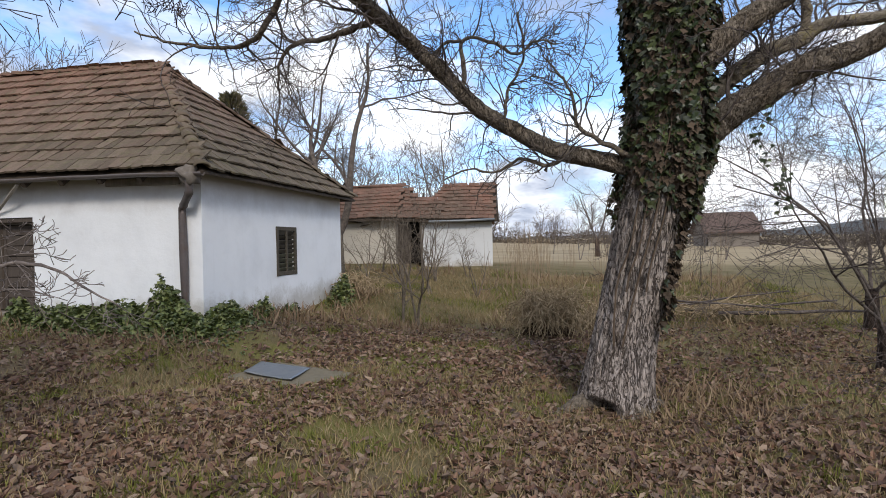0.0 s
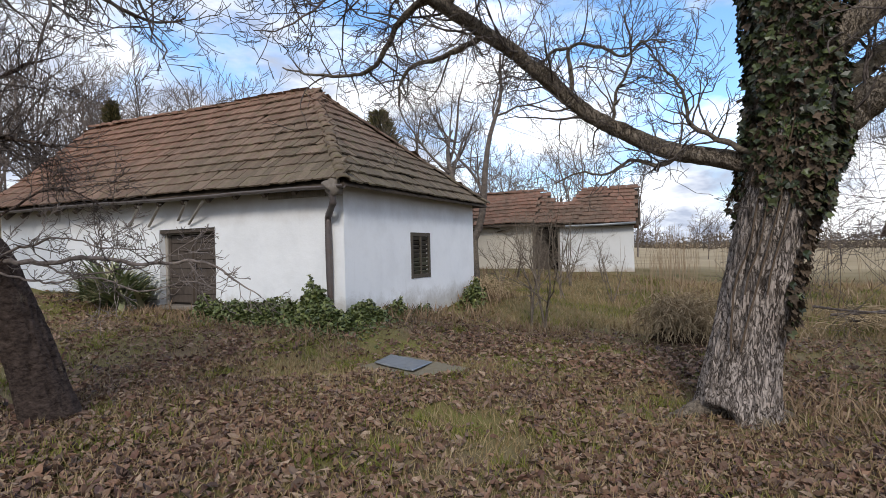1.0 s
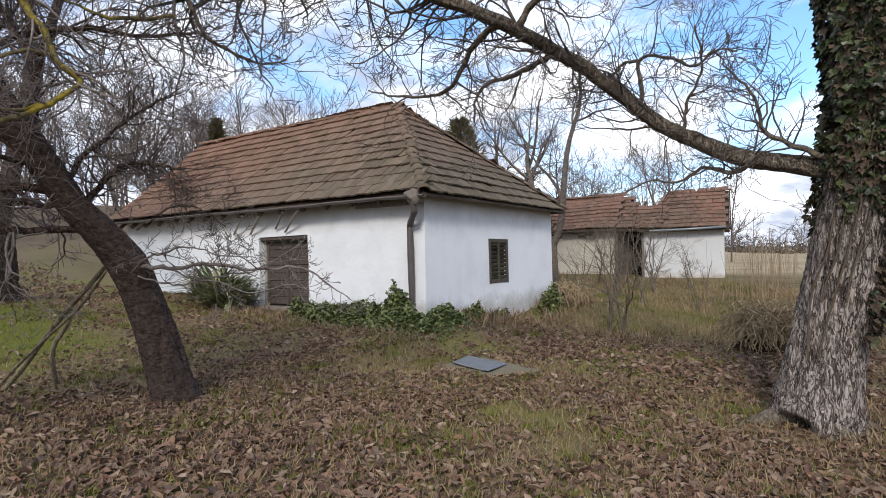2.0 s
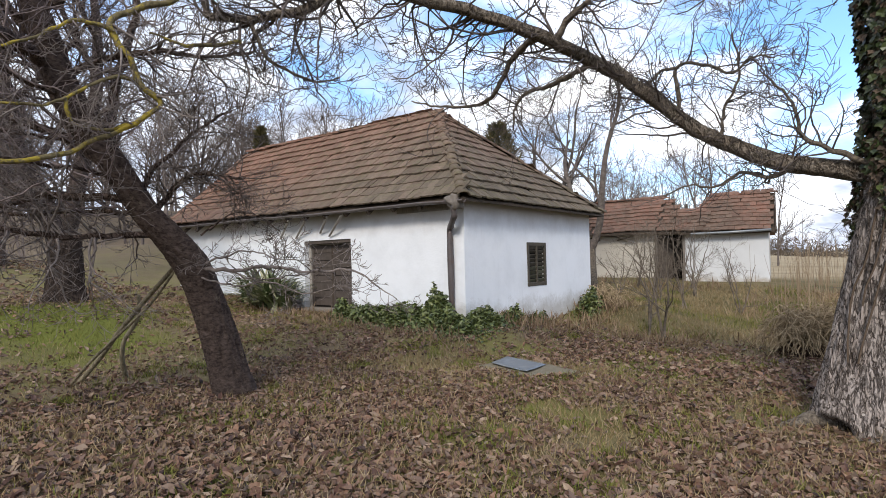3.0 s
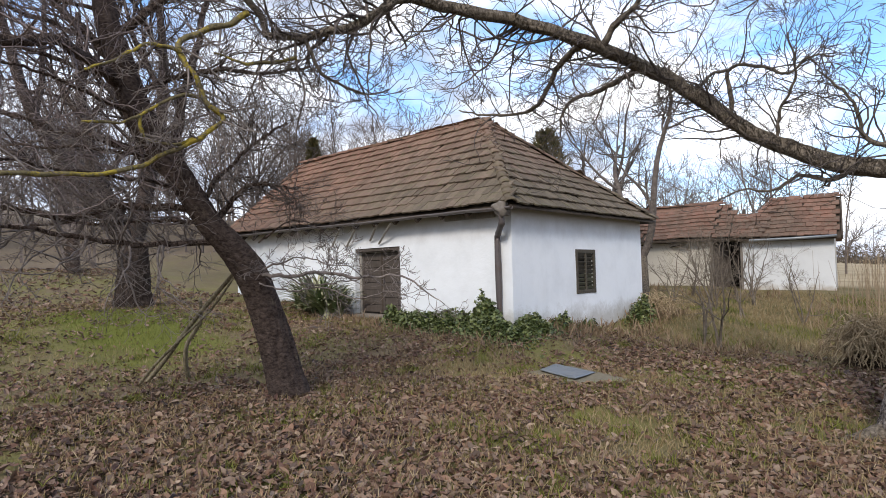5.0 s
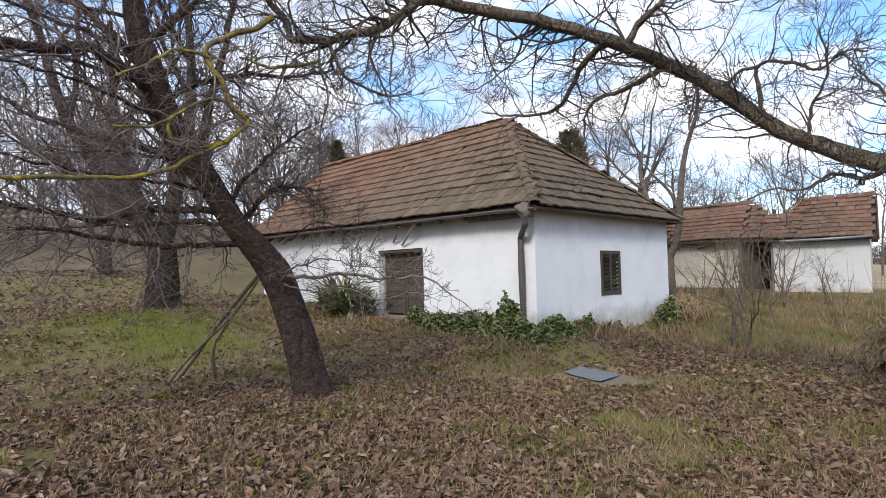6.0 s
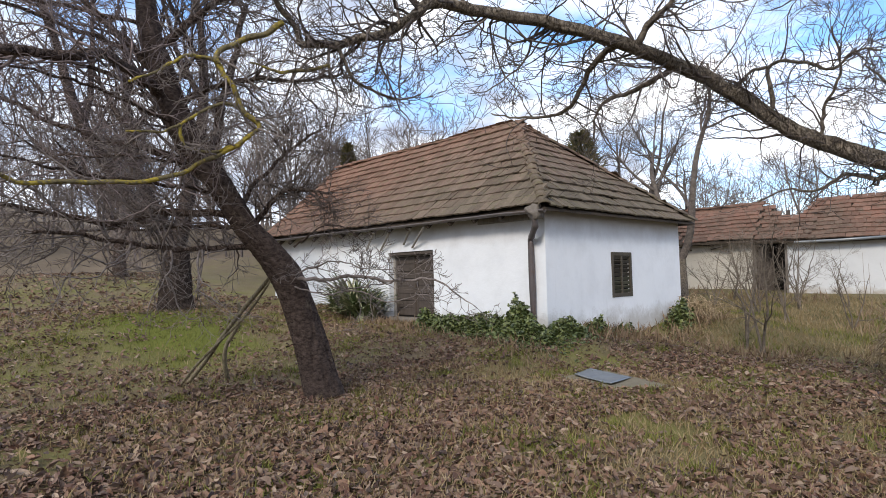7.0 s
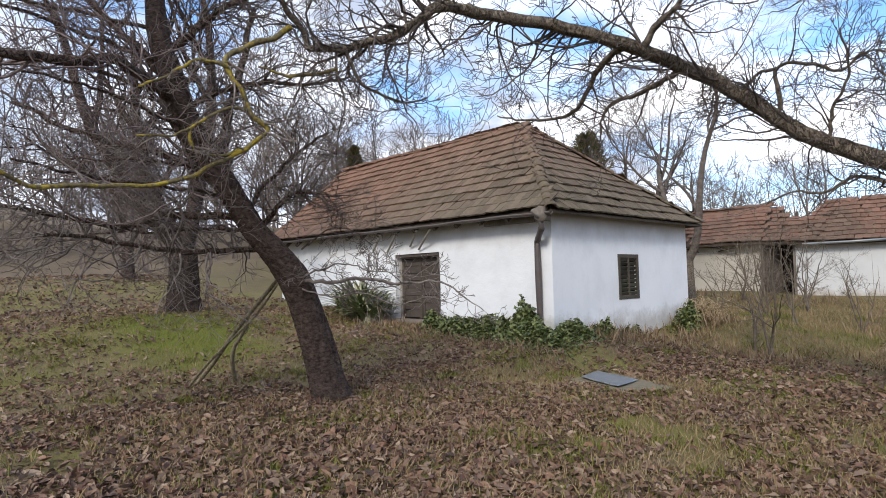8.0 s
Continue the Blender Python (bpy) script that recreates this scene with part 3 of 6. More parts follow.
def build_house():
    h = thing("house", -6, 3, 0.4, "single-storey whitewashed farm outbuilding with an old mossy tiled roof", "house")
    DL, DH = 0.5, 2.3
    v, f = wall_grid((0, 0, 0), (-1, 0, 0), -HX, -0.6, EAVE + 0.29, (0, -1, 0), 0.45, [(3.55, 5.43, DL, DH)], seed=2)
    put("wall", wall_mesh(v, f, WHITE), h, "limewashed uneven front wall, its top darkened by grime and painted eave shade")
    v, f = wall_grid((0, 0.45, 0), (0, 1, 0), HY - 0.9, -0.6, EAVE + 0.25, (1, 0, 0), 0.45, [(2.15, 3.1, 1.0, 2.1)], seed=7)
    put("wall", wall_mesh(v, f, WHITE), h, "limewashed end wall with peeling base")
    v, f = wall_grid((HX, HY, 0), (1, 0, 0), -HX, -0.6, EAVE + 0.25, (0, 1, 0), 0.45, [], seed=9, cell=0.6)
    put("wall", wall_mesh(v, f, WHITE), h)
    v, f = wall_grid((HX, HY - 0.45, 0), (0, -1, 0), HY - 0.9, -0.6, EAVE + 0.1, (-1, 0, 0), 0.45, [], seed=11, cell=0.6)
    put("wall", wall_mesh(v, f, WHITE), h)
    # left gable over the end wall
    g = [(HX + 0.02, 0.0, EAVE), (HX + 0.02, HY, EAVE), (HX + 0.02, RY, RIDGE), (HX + 0.3, 0.0, EAVE), (HX + 0.3, HY, EAVE), (HX + 0.3, RY, RIDGE)]
    put("gable", mesh_from("gable", g, [(0, 2, 1), (3, 4, 5), (0, 1, 4, 3), (1, 2, 5, 4), (2, 0, 3, 5)], WHITE), h)

    # roof deck
    XL = HX - 0.32
    A, B, C, D = (XL, EY, EAVE + RISEN), (EX, EY, EAVE), (EX, EY2, EAVE), (XL, EY2, EAVE + RISEN)
    E_, G = (AX, RY, RIDGE), (XL, RY, RIDGE + 2 * RISEN)
    top = [A, B, C, D, E_, G]
    low = [(x, y, z - 0.045) for x, y, z in top]
    fs = [(0, 1, 4, 5), (1, 2, 4), (2, 3, 5, 4), (7, 6, 11, 10), (8, 7, 10), (9, 8, 10, 11), (0, 6, 7, 1), (1, 7, 8, 2), (2, 8, 9, 3), (3, 9, 11, 5), (5, 11, 6, 0)]
    roof = put("roof", mesh_from("roof", top + low, fs, DARKWOOD), h, "hipped roof of weathered brown clay tiles with moss")
    run, rise = RY - EY, RIDGE - EAVE
    sl = math.hypot(run, rise)
    hip = EX - AX

    # u runs towards +x so that the tiles' outer side is up
    lay_tiles(roof, (XL, EY, EAVE + RISEN), (1, 0, -RISEN / (EX - XL)), (0, run, rise + 0.5 * RISEN), (EX - XL, sl), lambda a, b: a < (EX - XL) - b / sl * hip - 0.02, lambda a, b: a > 8.0 and b < 3.6, (TILE, TILES), seed=3, sag=0.035, kick=0.05, expo=0.37, w=0.215)
    sr = math.hypot(hip, rise)
    lay_tiles(roof, (EX, EY, EAVE), (0, 1, 0), (-hip, 0, rise), (EY2 - EY, sr), lambda a, b: b / sr * (RY - EY) + 0.02 < a < (EY2 - EY) - b / sr * (EY2 - RY) - 0.02, lambda a, b: True, (TILE, TILES), seed=5, sag=0.03, expo=0.365, w=0.215)
    sb = math.hypot(EY2 - RY, rise)
    lay_tiles(roof, (EX, EY2, EAVE), (-1, 0, 0), (0, RY - EY2, rise), (EX - XL, sb), lambda a, b: a > b / sb * hip, lambda a, b: False, (TILE, TILES), seed=8, w=0.3)
    cap_line(roof, (EX + 0.02, EY - 0.02, EAVE + 0.05), (AX, RY, RIDGE + 0.05), 0.125, TILE, 21)
    cap_line(roof, (EX + 0.02, EY2, EAVE + 0.05), (AX, RY, RIDGE + 0.05), 0.125, TILE, 22)
    cap_line(roof, (XL, RY, RIDGE + 2 * RISEN), (AX + 0.1, RY, RIDGE + 0.02), 0.15, TILE, 23)

    # eaves: wall plate, soffit boards and rafter ends
    board("wall_plate", pose(-1.15, -0.035, EAVE - 0.09, 0, 0.6, 0), 1.5, 0.05, 0.13, GREYWOOD, h, "grey plank under the eave")
    for i in range(16):
        x = HX + 0.3 + i * 0.8
        board("rafter_end", pose(x, -0.2, EAVE + 0.075, 42, 0, 0), 0.09, 0.55, 0.1, DARKWOOD, h, seed=i)

    # hanging gutter on the front eave, broken ends, with brackets
    bm = bmesh.new()
    n, rg = 9, 0.065
    rows = 60
    prev = None
    for i in range(rows + 1):
        x = XL + 0.3 + (EX - 0.28 - XL) * i / rows
        zc = EAVE - 0.005 + RISEN * (1 - i / rows) - 0.004 * math.sin(i * 0.9) - 0.012 * math.sin(i * 0.21) - 0.02 * i / rows
        ring = []
        for side in (0, 1):
            for k in range(n):
                a = math.pi + math.pi * k / (n - 1)
                rr = rg - 0.006 * side
                ring.append(bm.verts.new((x, EY - 0.035 + rr * math.cos(a), zc + rr * math.sin(a))))
        if prev:
            for k in range(n - 1):
                bm.faces.new((prev[k], ring[k], ring[k + 1], prev[k + 1]))
                bm.faces.new((prev[n + k + 1], ring[n + k + 1], ring[n + k], prev[n + k]))
            bm.faces.new((prev[0], prev[n], ring[n], ring[0]))
            bm.faces.new((prev[n - 1], ring[n - 1], ring[2 * n - 1], prev[2 * n - 1]))
        prev = ring
    part("gutter", bm, GUTTER, h, "rusty sagging half-round metal gutter", True)
    # downpipe with its swan neck
    T = Tubes()
    bends = [(0.06, EY - 0.03, EAVE - 0.05), (0.07, EY - 0.02, EAVE - 0.24), (0.06, EY + 0.0, EAVE - 0.34), (-0.26, -0.13, EAVE - 0.55), (-0.31, -0.10, EAVE - 0.60), (-0.295, -0.085, 0.2)]
    pts = []
    for p, q in zip(bends, bends[1:]):
        pts += [tuple(np.array(p) * (1 - s_) + np.array(q) * s_) for s_ in (0.04, 0.3, 0.5, 0.7, 0.96)]
    T.add(pts, [0.062 + (0.009 if i in (10, 14, 21, 22) else 0) for i in range(len(pts))], 14)
    pipe = put("downpipe", T.mesh("downpipe", PIPE), h, "rusty grey metal downpipe with a swan neck")
    # hopper of crumpled cement at the top of the pipe
    bm = bmesh.new()
    bmesh.ops.create_icosphere(bm, subdivisions=3, radius=0.17)
    for w in bm.verts:
        w.co *= 1 + 0.6 * noise.noise(w.co * 9)
        w.co = Vector((w.co.x * 1.15, w.co.y * 0.9, w.co.z * 0.95)) + Vector((0.07, EY + 0.02, EAVE - 0.05))
    part("hopper", bm, MORTAR, pipe, "crumbling mortar lump over the pipe", True)
    # struts sticking out below the eave
    for i, (x, l) in enumerate(((-5.6, 0.44), (-4.85, 0.46), (-4.0, 0.36), (-3.45, 0.46))):
        a, b = Vector((x, -0.38, EAVE - 0.08)), Vector((x - 0.85 * l / 0.45, -0.06, EAVE - 0.10 - l))
        m = Matrix.Translation((a + b) / 2) @ (b - a).to_track_quat("Z", "Y").to_matrix().to_4x4()
        board("strut", m, 0.055, 0.03, (b - a).length, PALEWOOD, h, "grey wooden strut", seed=i)

    # plank door with two leaves, deep in the wall
    d = put("door", mesh_from("door", [(x, y, z) for x in (-5.39, -3.58) for y in (0.235, 0.25) for z in (0.5, 2.25)],
                              [(0, 1, 3, 2), (4, 6, 7, 5), (0, 4, 5, 1), (2, 3, 7, 6), (0, 2, 6, 4), (1, 5, 7, 3)], DARK), h, "closed weathered brown double plank door")
    for j, (x0, x1) in enumerate(((-5.33, -4.51), (-4.47, -3.60))):
        w = (x1 - x0)
        k = 8
        for i in range(k):
            hgt = (2.17 - 0.56) / k
            board("plank", pose((x0 + x1) / 2, 0.215, 0.56 + hgt * (i + 0.5)), w, 0.03, hgt - 0.012, DOORWOOD, d, seed=i + 9 * j, bevel=0.005)
        for x in (x0 + 0.035, x1 - 0.035):
            board("stile", pose(x, 0.195, 1.37), 0.075, 0.026, 1.66, DOORWOOD, d, seed=3)
    board("cover_strip", pose(-4.49, 0.185, 1.37), 0.06, 0.03, 1.66, DARKWOOD, d)
    fr = put("door_frame", mesh_from("door_frame", [(x, y, z) for x in (-5.42, -3.56) for y in (0.16, 0.26) for z in (2.18, 2.295)],
                                     [(0, 1, 3, 2), (4, 6, 7, 5), (0, 4, 5, 1), (2, 3, 7, 6), (0, 2, 6, 4), (1, 5, 7, 3)], GREYWOOD), h, "weathered grey timber door frame")
    board("post", pose(-5.38, 0.2, 1.36), 0.08, 0.1, 1.7, PALEWOOD, fr)
    board("post", pose(-3.585, 0.2, 1.36), 0.05, 0.1, 1.7, DOORWOOD, fr)
    board("lintel", pose(-4.49, 0.09, 2.255), 1.87, 0.14, 0.09, DOORWOOD, fr, "cracked timber lintel")
    board("sill", pose(-4.49, 0.04, 0.47), 1.96, 0.34, 0.1, GREYWOOD, fr, "worn timber threshold", bevel=0.015, jitter=0.02)
    bm = bmesh.new()
    slab(bm, pose(-4.40, 0.165, 1.42), 0.03, 0.012, 0.14, 0.004)
    slab(bm, pose(-4.40, 0.14, 1.45, 0, 0, 0), 0.1, 0.02, 0.02, 0.005)
    part("latch", bm, GUTTER, d, "rusty iron latch")

    # louvred window shutter set flush in the end wall
    # near-black backing paints the dark behind the slats
    s = put("window", mesh_from("window", [(x, y, z) for x in (-0.12, -0.1) for y in (2.62, 3.53) for z in (1.02, 2.08)],
                                [(0, 1, 3, 2), (4, 6, 7, 5), (0, 4, 5, 1), (2, 3, 7, 6), (0, 2, 6, 4), (1, 5, 7, 3)], DARK), h, "closed dark wooden louvred shutter")
    for y in (2.645, 3.505):
        board("stile", pose(-0.005, y, 1.55), 0.05, 0.09, 1.1, SHUTTER, s)
    for z in (1.05, 2.055):
        board("rail", pose(-0.005, 3.075, z), 0.05, 0.8, 0.09, SHUTTER, s)
    board("muntin", pose(-0.005, 3.075, 1.55), 0.045, 0.06, 0.94, SHUTTER, s)
    rnd = random.Random(4)
    for k, (y0, y1) in enumerate(((2.69, 3.045), (3.105, 3.46))):
        for i in range(9):
            low = i < 4
            board("slat", pose(-0.015, (y0 + y1) / 2, 1.14 + 0.103 * i, rnd.gauss(0, 1.6), 32 + rnd.gauss(0, 6), 0), 0.012, y1 - y0, 0.092, GREENSLAT if low else SHUTTER, s, "slat with worn green paint" if low else "", bevel=0.003, seed=i + 20 * k)
    return h


build_house()


# ---------------------------------------------------------------- the far ruin
def build_ruin():
    h = thing("ruined_house", 0, 16, 0.6, "derelict outbuilding with patchy plaster and a half-collapsed tiled roof", "house")
    FY, XR, XM, XL = 14.5, 3.4, 0.42, -6.0
    v, f = wall_grid((XR, FY, 0), (-1, 0, 0), XR - XM, -0.2, 2.65, (0, -1, 0), 0.4, [], seed=31, cell=0.3)
    put("wall", wall_mesh(v, f, FARWHITE), h, "dirty white plaster wall")
    v, f = wall_grid((XM, FY + 0.12, 0), (-1, 0, 0), XM - XL, -0.2, 2.7, (0, -1, 0), 0.4, [(0.02, 1.15, 0.62, 2.62)], seed=35, cell=0.3)
    put("wall", wall_mesh(v, f, OLDWALL), h, "crumbling grey-brown mud plaster wall")
    v, f = wall_grid((XR, FY + 0.4, 0), (0, 1, 0), 3.4, -0.2, 2.65, (1, 0, 0), 0.4, [], seed=33, cell=0.4)
    put("wall", wall_mesh(v, f, OLDWALL), h)
    v, f = wall_grid((XL, FY + 4.2, 0), (1, 0, 0), XR - XL, -0.2, 2.65, (0, 1, 0), 0.4, [], seed=34, cell=0.8)
    put("wall", wall_mesh(v, f, OLDWALL), h)
    v, f = wall_grid((XL, FY + 3.8, 0), (0, -1, 0), 3.2, -0.2, 2.65, (-1, 0, 0), 0.4, [], seed=36, cell=0.8)
    put("wall", wall_mesh(v, f, OLDWALL), h)
    # near-black sheet added so that the doorway reads as unlit
    board("inner_wall", pose(-0.5, FY + 1.9, 1.2), 4.0, 0.1, 3.0, DARK, h)
    # broken plank door leaf and posts in the doorway
    fr = board("door_frame", pose(-0.13, FY + 0.12, 2.62), 1.3, 0.3, 0.1, GREYWOOD, h, "grey timber lintel")
    board("post", pose(0.37, FY + 0.14, 1.6), 0.09, 0.2, 2.0, GREYWOOD, fr)
    board("post", pose(-0.71, FY + 0.14, 1.6), 0.09, 0.2, 2.0, GREYWOOD, fr)
    board("door_leaf", pose(-0.43, FY + 0.5, 1.55, 0, 2, 55), 0.8, 0.05, 1.85, DOORWOOD, h, "half-open broken plank door")
    # roof: two slopes, the middle sagging
    def slope(x0, x1, y0, z0, y1, z1, seed, missing, dip, cap=True):
        run, rise = y1 - y0, z1 - z0
        sl = math.hypot(run, rise)
        n = 10
        vs, fs = [], []
        for s_ in (0, -0.06):
            for i in range(n + 1):
                x = x0 + (x1 - x0) * i / n
                for t in (0, 0.5, 1):
                    vs.append((x, y0 + run * t, z0 + rise * t + s_ - 0.03))
        k = (n + 1) * 3
        for i in range(n):
            for t in (0, 1):
                a = i * 3 + t
                fs += [(a, a + 3, a + 4, a + 1), (k + a + 1, k + a + 4, k + a + 3, k + a)]
            fs += [(i * 3, k + i * 3, k + i * 3 + 3, i * 3 + 3), (i * 3 + 2, i * 3 + 5, k + i * 3 + 5, k + i * 3 + 2)]
        fs += [(0, 1, k + 1, k), (1, 2, k + 2, k + 1), (n * 3 + 1, n * 3, k + n * 3, k + n * 3 + 1), (n * 3 + 2, n * 3 + 1, k + n * 3 + 1, k + n * 3 + 2)]
        r = put("roof", mesh_from("roof", vs, fs, DARKWOOD), h, "sagging roof of orange-brown clay tiles")
        lay_tiles(r, (x0, y0, z0), (1, 0, 0), (0, run, rise), (x1 - x0, sl), lambda a, b: a < x1 - x0 - 0.08, lambda a, b: True, (FTILE, FTILES), w=0.24, expo=0.3, seed=seed, sag=dip, missing=missing)
        if cap:
            cap_line(r, (x0, y1, z1 + 0.04), (x1, y1, z1 + 0.04), 0.1, FTILE, seed + 5)
        return r
    rnd = random.Random(8)
    slope(1.2, 3.62, FY - 0.3, 2.58, FY + 2.0, 4.2, 41, None, 0.07)
    slope(-6.3, -0.5, FY - 0.33, 2.72, FY + 2.0, 4.28, 45, lambda a, b: b < 0.7 and a < 3.2 and rnd.random() < 0.4, 0.16)
    # the fallen-in middle, its top broken away
    for i in range(7):
        x0 = -0.5 + 0.25 * i
        x1 = x0 + 0.34
        f = 0.60 + 0.36 * ((x0 - 0.35) / 0.95) ** 2 + (0.05, -0.04, 0.02, -0.03, 0.04, 0.0, 0.03)[i]
        slope(x0, x1, FY - 0.31, 2.63 + (0.05 if i < 3 else 0), FY - 0.31 + 2.3 * f, 2.63 + 1.58 * f, 47 + i, None, 0.10, False)
    for i, (x, tilt) in enumerate(((-0.35, 20), (-0.05, 38), (0.35, -16))):
        board("rafter", pose(x, FY + 1.35, 3.62, 36, tilt, tilt * 0.4), 0.09, 1.1, 0.1, DARKWOOD, h, "broken roof timber", seed=i)
    # back slopes
    for x0, x1 in ((-6.3, -0.5), (1.25, 3.62)):
        v = [(x0, FY + 2, 4.25), (x1, FY + 2, 4.2), (x1, FY + 4.5, 2.6), (x0, FY + 4.5, 2.6)]
        put("back_roof", mesh_from("back_roof", v + [(x, y, z - 0.08) for x, y, z in v], [(0, 3, 2, 1), (4, 5, 6, 7), (0, 1, 5, 4), (1, 2, 6, 5), (2, 3, 7, 6), (3, 0, 4, 7)], FTILES), h)
    gv = [(XR - 0.02, FY, 2.6), (XR - 0.02, FY + 4.2, 2.6), (XR - 0.02, FY + 2.0, 4.1), (XR - 0.3, FY, 2.6), (XR - 0.3, FY + 4.2, 2.6), (XR - 0.3, FY + 2.0, 4.1)]
    put("gable", mesh_from("gable", gv, [(0, 1, 2), (3, 5, 4), (0, 3, 4, 1), (1, 4, 5, 2), (2, 5, 3, 0)], DARKWOOD), h, "dark weathered gable boards")
    board("verge_board", pose(3.65, FY + 0.85, 3.38) @ pose(0, 0, 0, 36, 0, 0), 0.05, 2.9, 0.16, DARKWOOD, h)
    T = Tubes()
    T.add([(0.7, FY - 0.36, 2.55), (2.0, FY - 0.36, 2.56), (3.5, FY - 0.36, 2.6)], [0.05, 0.05, 0.05], 8)
    put("gutter", T.mesh("gutter", SHEET), h, "pale metal gutter")
    # fallen plaster and loose boards over the broken left eave
    for i, (x, z, tilt) in enumerate(((-2.6, 2.62, 6), (-1.9, 2.5, -9), (-3.4, 2.55, 14), (-1.4, 2.68, -4))):
        board("eave_board", pose(x, FY - 0.12, z, 20, tilt, 3 * tilt), 0.9, 0.12, 0.03, DARKWOOD, h, "broken board hanging from the eave", seed=60 + i)
    # it stands a little askew to the white house
    k = 1.104
    about = Matrix.Translation((-0.15, FY, 1.65))
    h.matrix_basis = pose(-0.89, 17.0, 1.65) @ Matrix.Rotation(radians(8), 4, "Z") @ Matrix.Scale(k, 4) @ about.inverted() @ h.matrix_basis


build_ruin()


# ---------------------------------------------------------------- trees
def trunk_mesh(name, path, radii, mat, seed, sides=64, rings=140, ridge=0.06, freq=9.0, flare=0.0, stretch=0.22, dent=None):
    """A trunk with ridged bark and a flared, buttressed foot."""
    P = smooth_path(path, rings)
    R = np.interp(np.linspace(0, 1, rings), np.linspace(0, 1, len(radii)), radii)
    tan = np.gradient(P, axis=0)
    tan /= np.linalg.norm(tan, axis=1)[:, None]
    a = np.cross(tan, np.array((0.1, 0.97, 0.05)))
    a /= np.linalg.norm(a, axis=1)[:, None]
    b = np.cross(tan, a)
    vs = []
    for i in range(rings):
        s = i / (rings - 1)
        for j in range(sides):
            t = 2 * math.pi * j / sides
            c = Vector((math.cos(t), math.sin(t), 0))
            zz = P[i][2]
            n1 = noise.noise((c.x * freq * R[i] * 2.2 + seed, c.y * freq * R[i] * 2.2, zz * freq * stretch))
            n2 = noise.noise((c.x * 1.2 + seed, c.y * 1.2, zz * 0.7))
            k = 1 + ridge * (1 - 2.2 * abs(n1)) * 1.0 + 0.10 * n2
            if flare:
                foot = math.exp(-max(0.0, zz - P[0][2]) / 0.28)
                k += flare * foot * (0.55 + 0.6 * max(0.0, math.sin(3 * t + seed)))
            q = P[i] + (a[i] * c.x + b[i] * c.y) * R[i] * k
            if dent:
                far = np.linalg.norm((q - np.array(dent[0])) / np.array(dent[1]))
                q = q - (q - P[i]) * dent[2] * math.exp(-far ** 4)
            vs.append(q)
    fs = [(i * sides + j, i * sides + (j + 1) % sides, (i + 1) * sides + (j + 1) % sides, (i + 1) * sides + j) for i in range(rings - 1) for j in range(sides)]
    return mesh_from(name, vs, fs, mat, True)


IVY_SHAPES = [([(0, 0, 0), (0.42, 0.12, 0.05), (0.5, 0.45, -0.06), (0.2, 0.55, 0.04), (0, 1.0, -0.1), (-0.2, 0.55, 0.04), (-0.5, 0.45, -0.06), (-0.42, 0.12, 0.05), (0, 0.45, 0.1)],
               [(0, 1, 8), (1, 2, 8), (2, 3, 8), (3, 4, 8), (4, 5, 8), (5, 6, 8), (6, 7, 8), (7, 0, 8)])]


def side_twigs(T, rnd, pts, rad, count, lo, hi, depth, up=0.05, droop=0.0, frm=0.1, kids=(3, 5), wiggle=0.62, rmin=0.0026):
    pts = np.asarray(pts)
    n = len(pts)
    for _ in range(count):
        s = rnd.uniform(frm, 0.999) * (n - 1)
        i = int(s)
        q = pts[i] + (pts[i + 1] - pts[i]) * (s - i)
        base = pts[i + 1] - pts[i]
        base /= np.linalg.norm(base)
        side = np.cross(base, np.array([rnd.gauss(0, 1) for _ in range(3)]))
        side /= np.linalg.norm(side)
        a = rnd.uniform(0.7, 1.3)
        l = rnd.uniform(lo, hi)
        grow(T, rnd, q, base * math.cos(a) + side * math.sin(a), l, min(rad[i] * 0.5, 0.005 + 0.009 * l), depth, droop, up, wiggle, kids, 0.52, step=0.11, rmin=rmin)


def limb(name, parent, path, r0, r1, mat, rnd, twigs, lo, hi, depth, label="", n=26, up=0.05, droop=0.0, sides=14, frm=0.1, kids=(3, 5), twigmat=None, wiggle=0.62, rmin=0.0026):
    """A main branch with its crown of twigs."""
    P = smooth_path(path, n)
    e = 1.0 if r0 > 0.09 else 2.0
    P = P + e * np.array([[0.02 * noise.noise((p[0] * 3, p[1] * 3, p[2] * 3 + k * 7)) + 0.012 * noise.noise((p[0] * 9, p[1] * 9, p[2] * 9 + k * 5)) for k in range(3)] for p in P])
    R = np.linspace(r0, r1, n) * np.array([1 + 0.10 * noise.noise((p[0] * 6, p[1] * 6, p[2] * 6)) for p in P])
    if r0 > 0.09:
        lb = put(name, trunk_mesh(name, P, list(R), mat, r0 * 40, 36, n * 4, 0.16, 16.0, 0.0, 0.7), parent, label)
    else:
        T = Tubes()
        R = R * np.array([1 + 0.22 * noise.noise((p[0] * 14, p[1] * 14, p[2] * 14)) for p in P])
        T.add(P, R, sides)
        lb = put(name, T.mesh(name, mat), parent, label)
    if twigs:
        T = Tubes()
        side_twigs(T, rnd, P, R, twigs, lo, hi, depth, up, droop, frm, kids, wiggle, rmin)
        put("twig_spray", T.mesh("twig_spray", twigmat or TWIG), lb)["kind"] = "stuff"
    return P, R


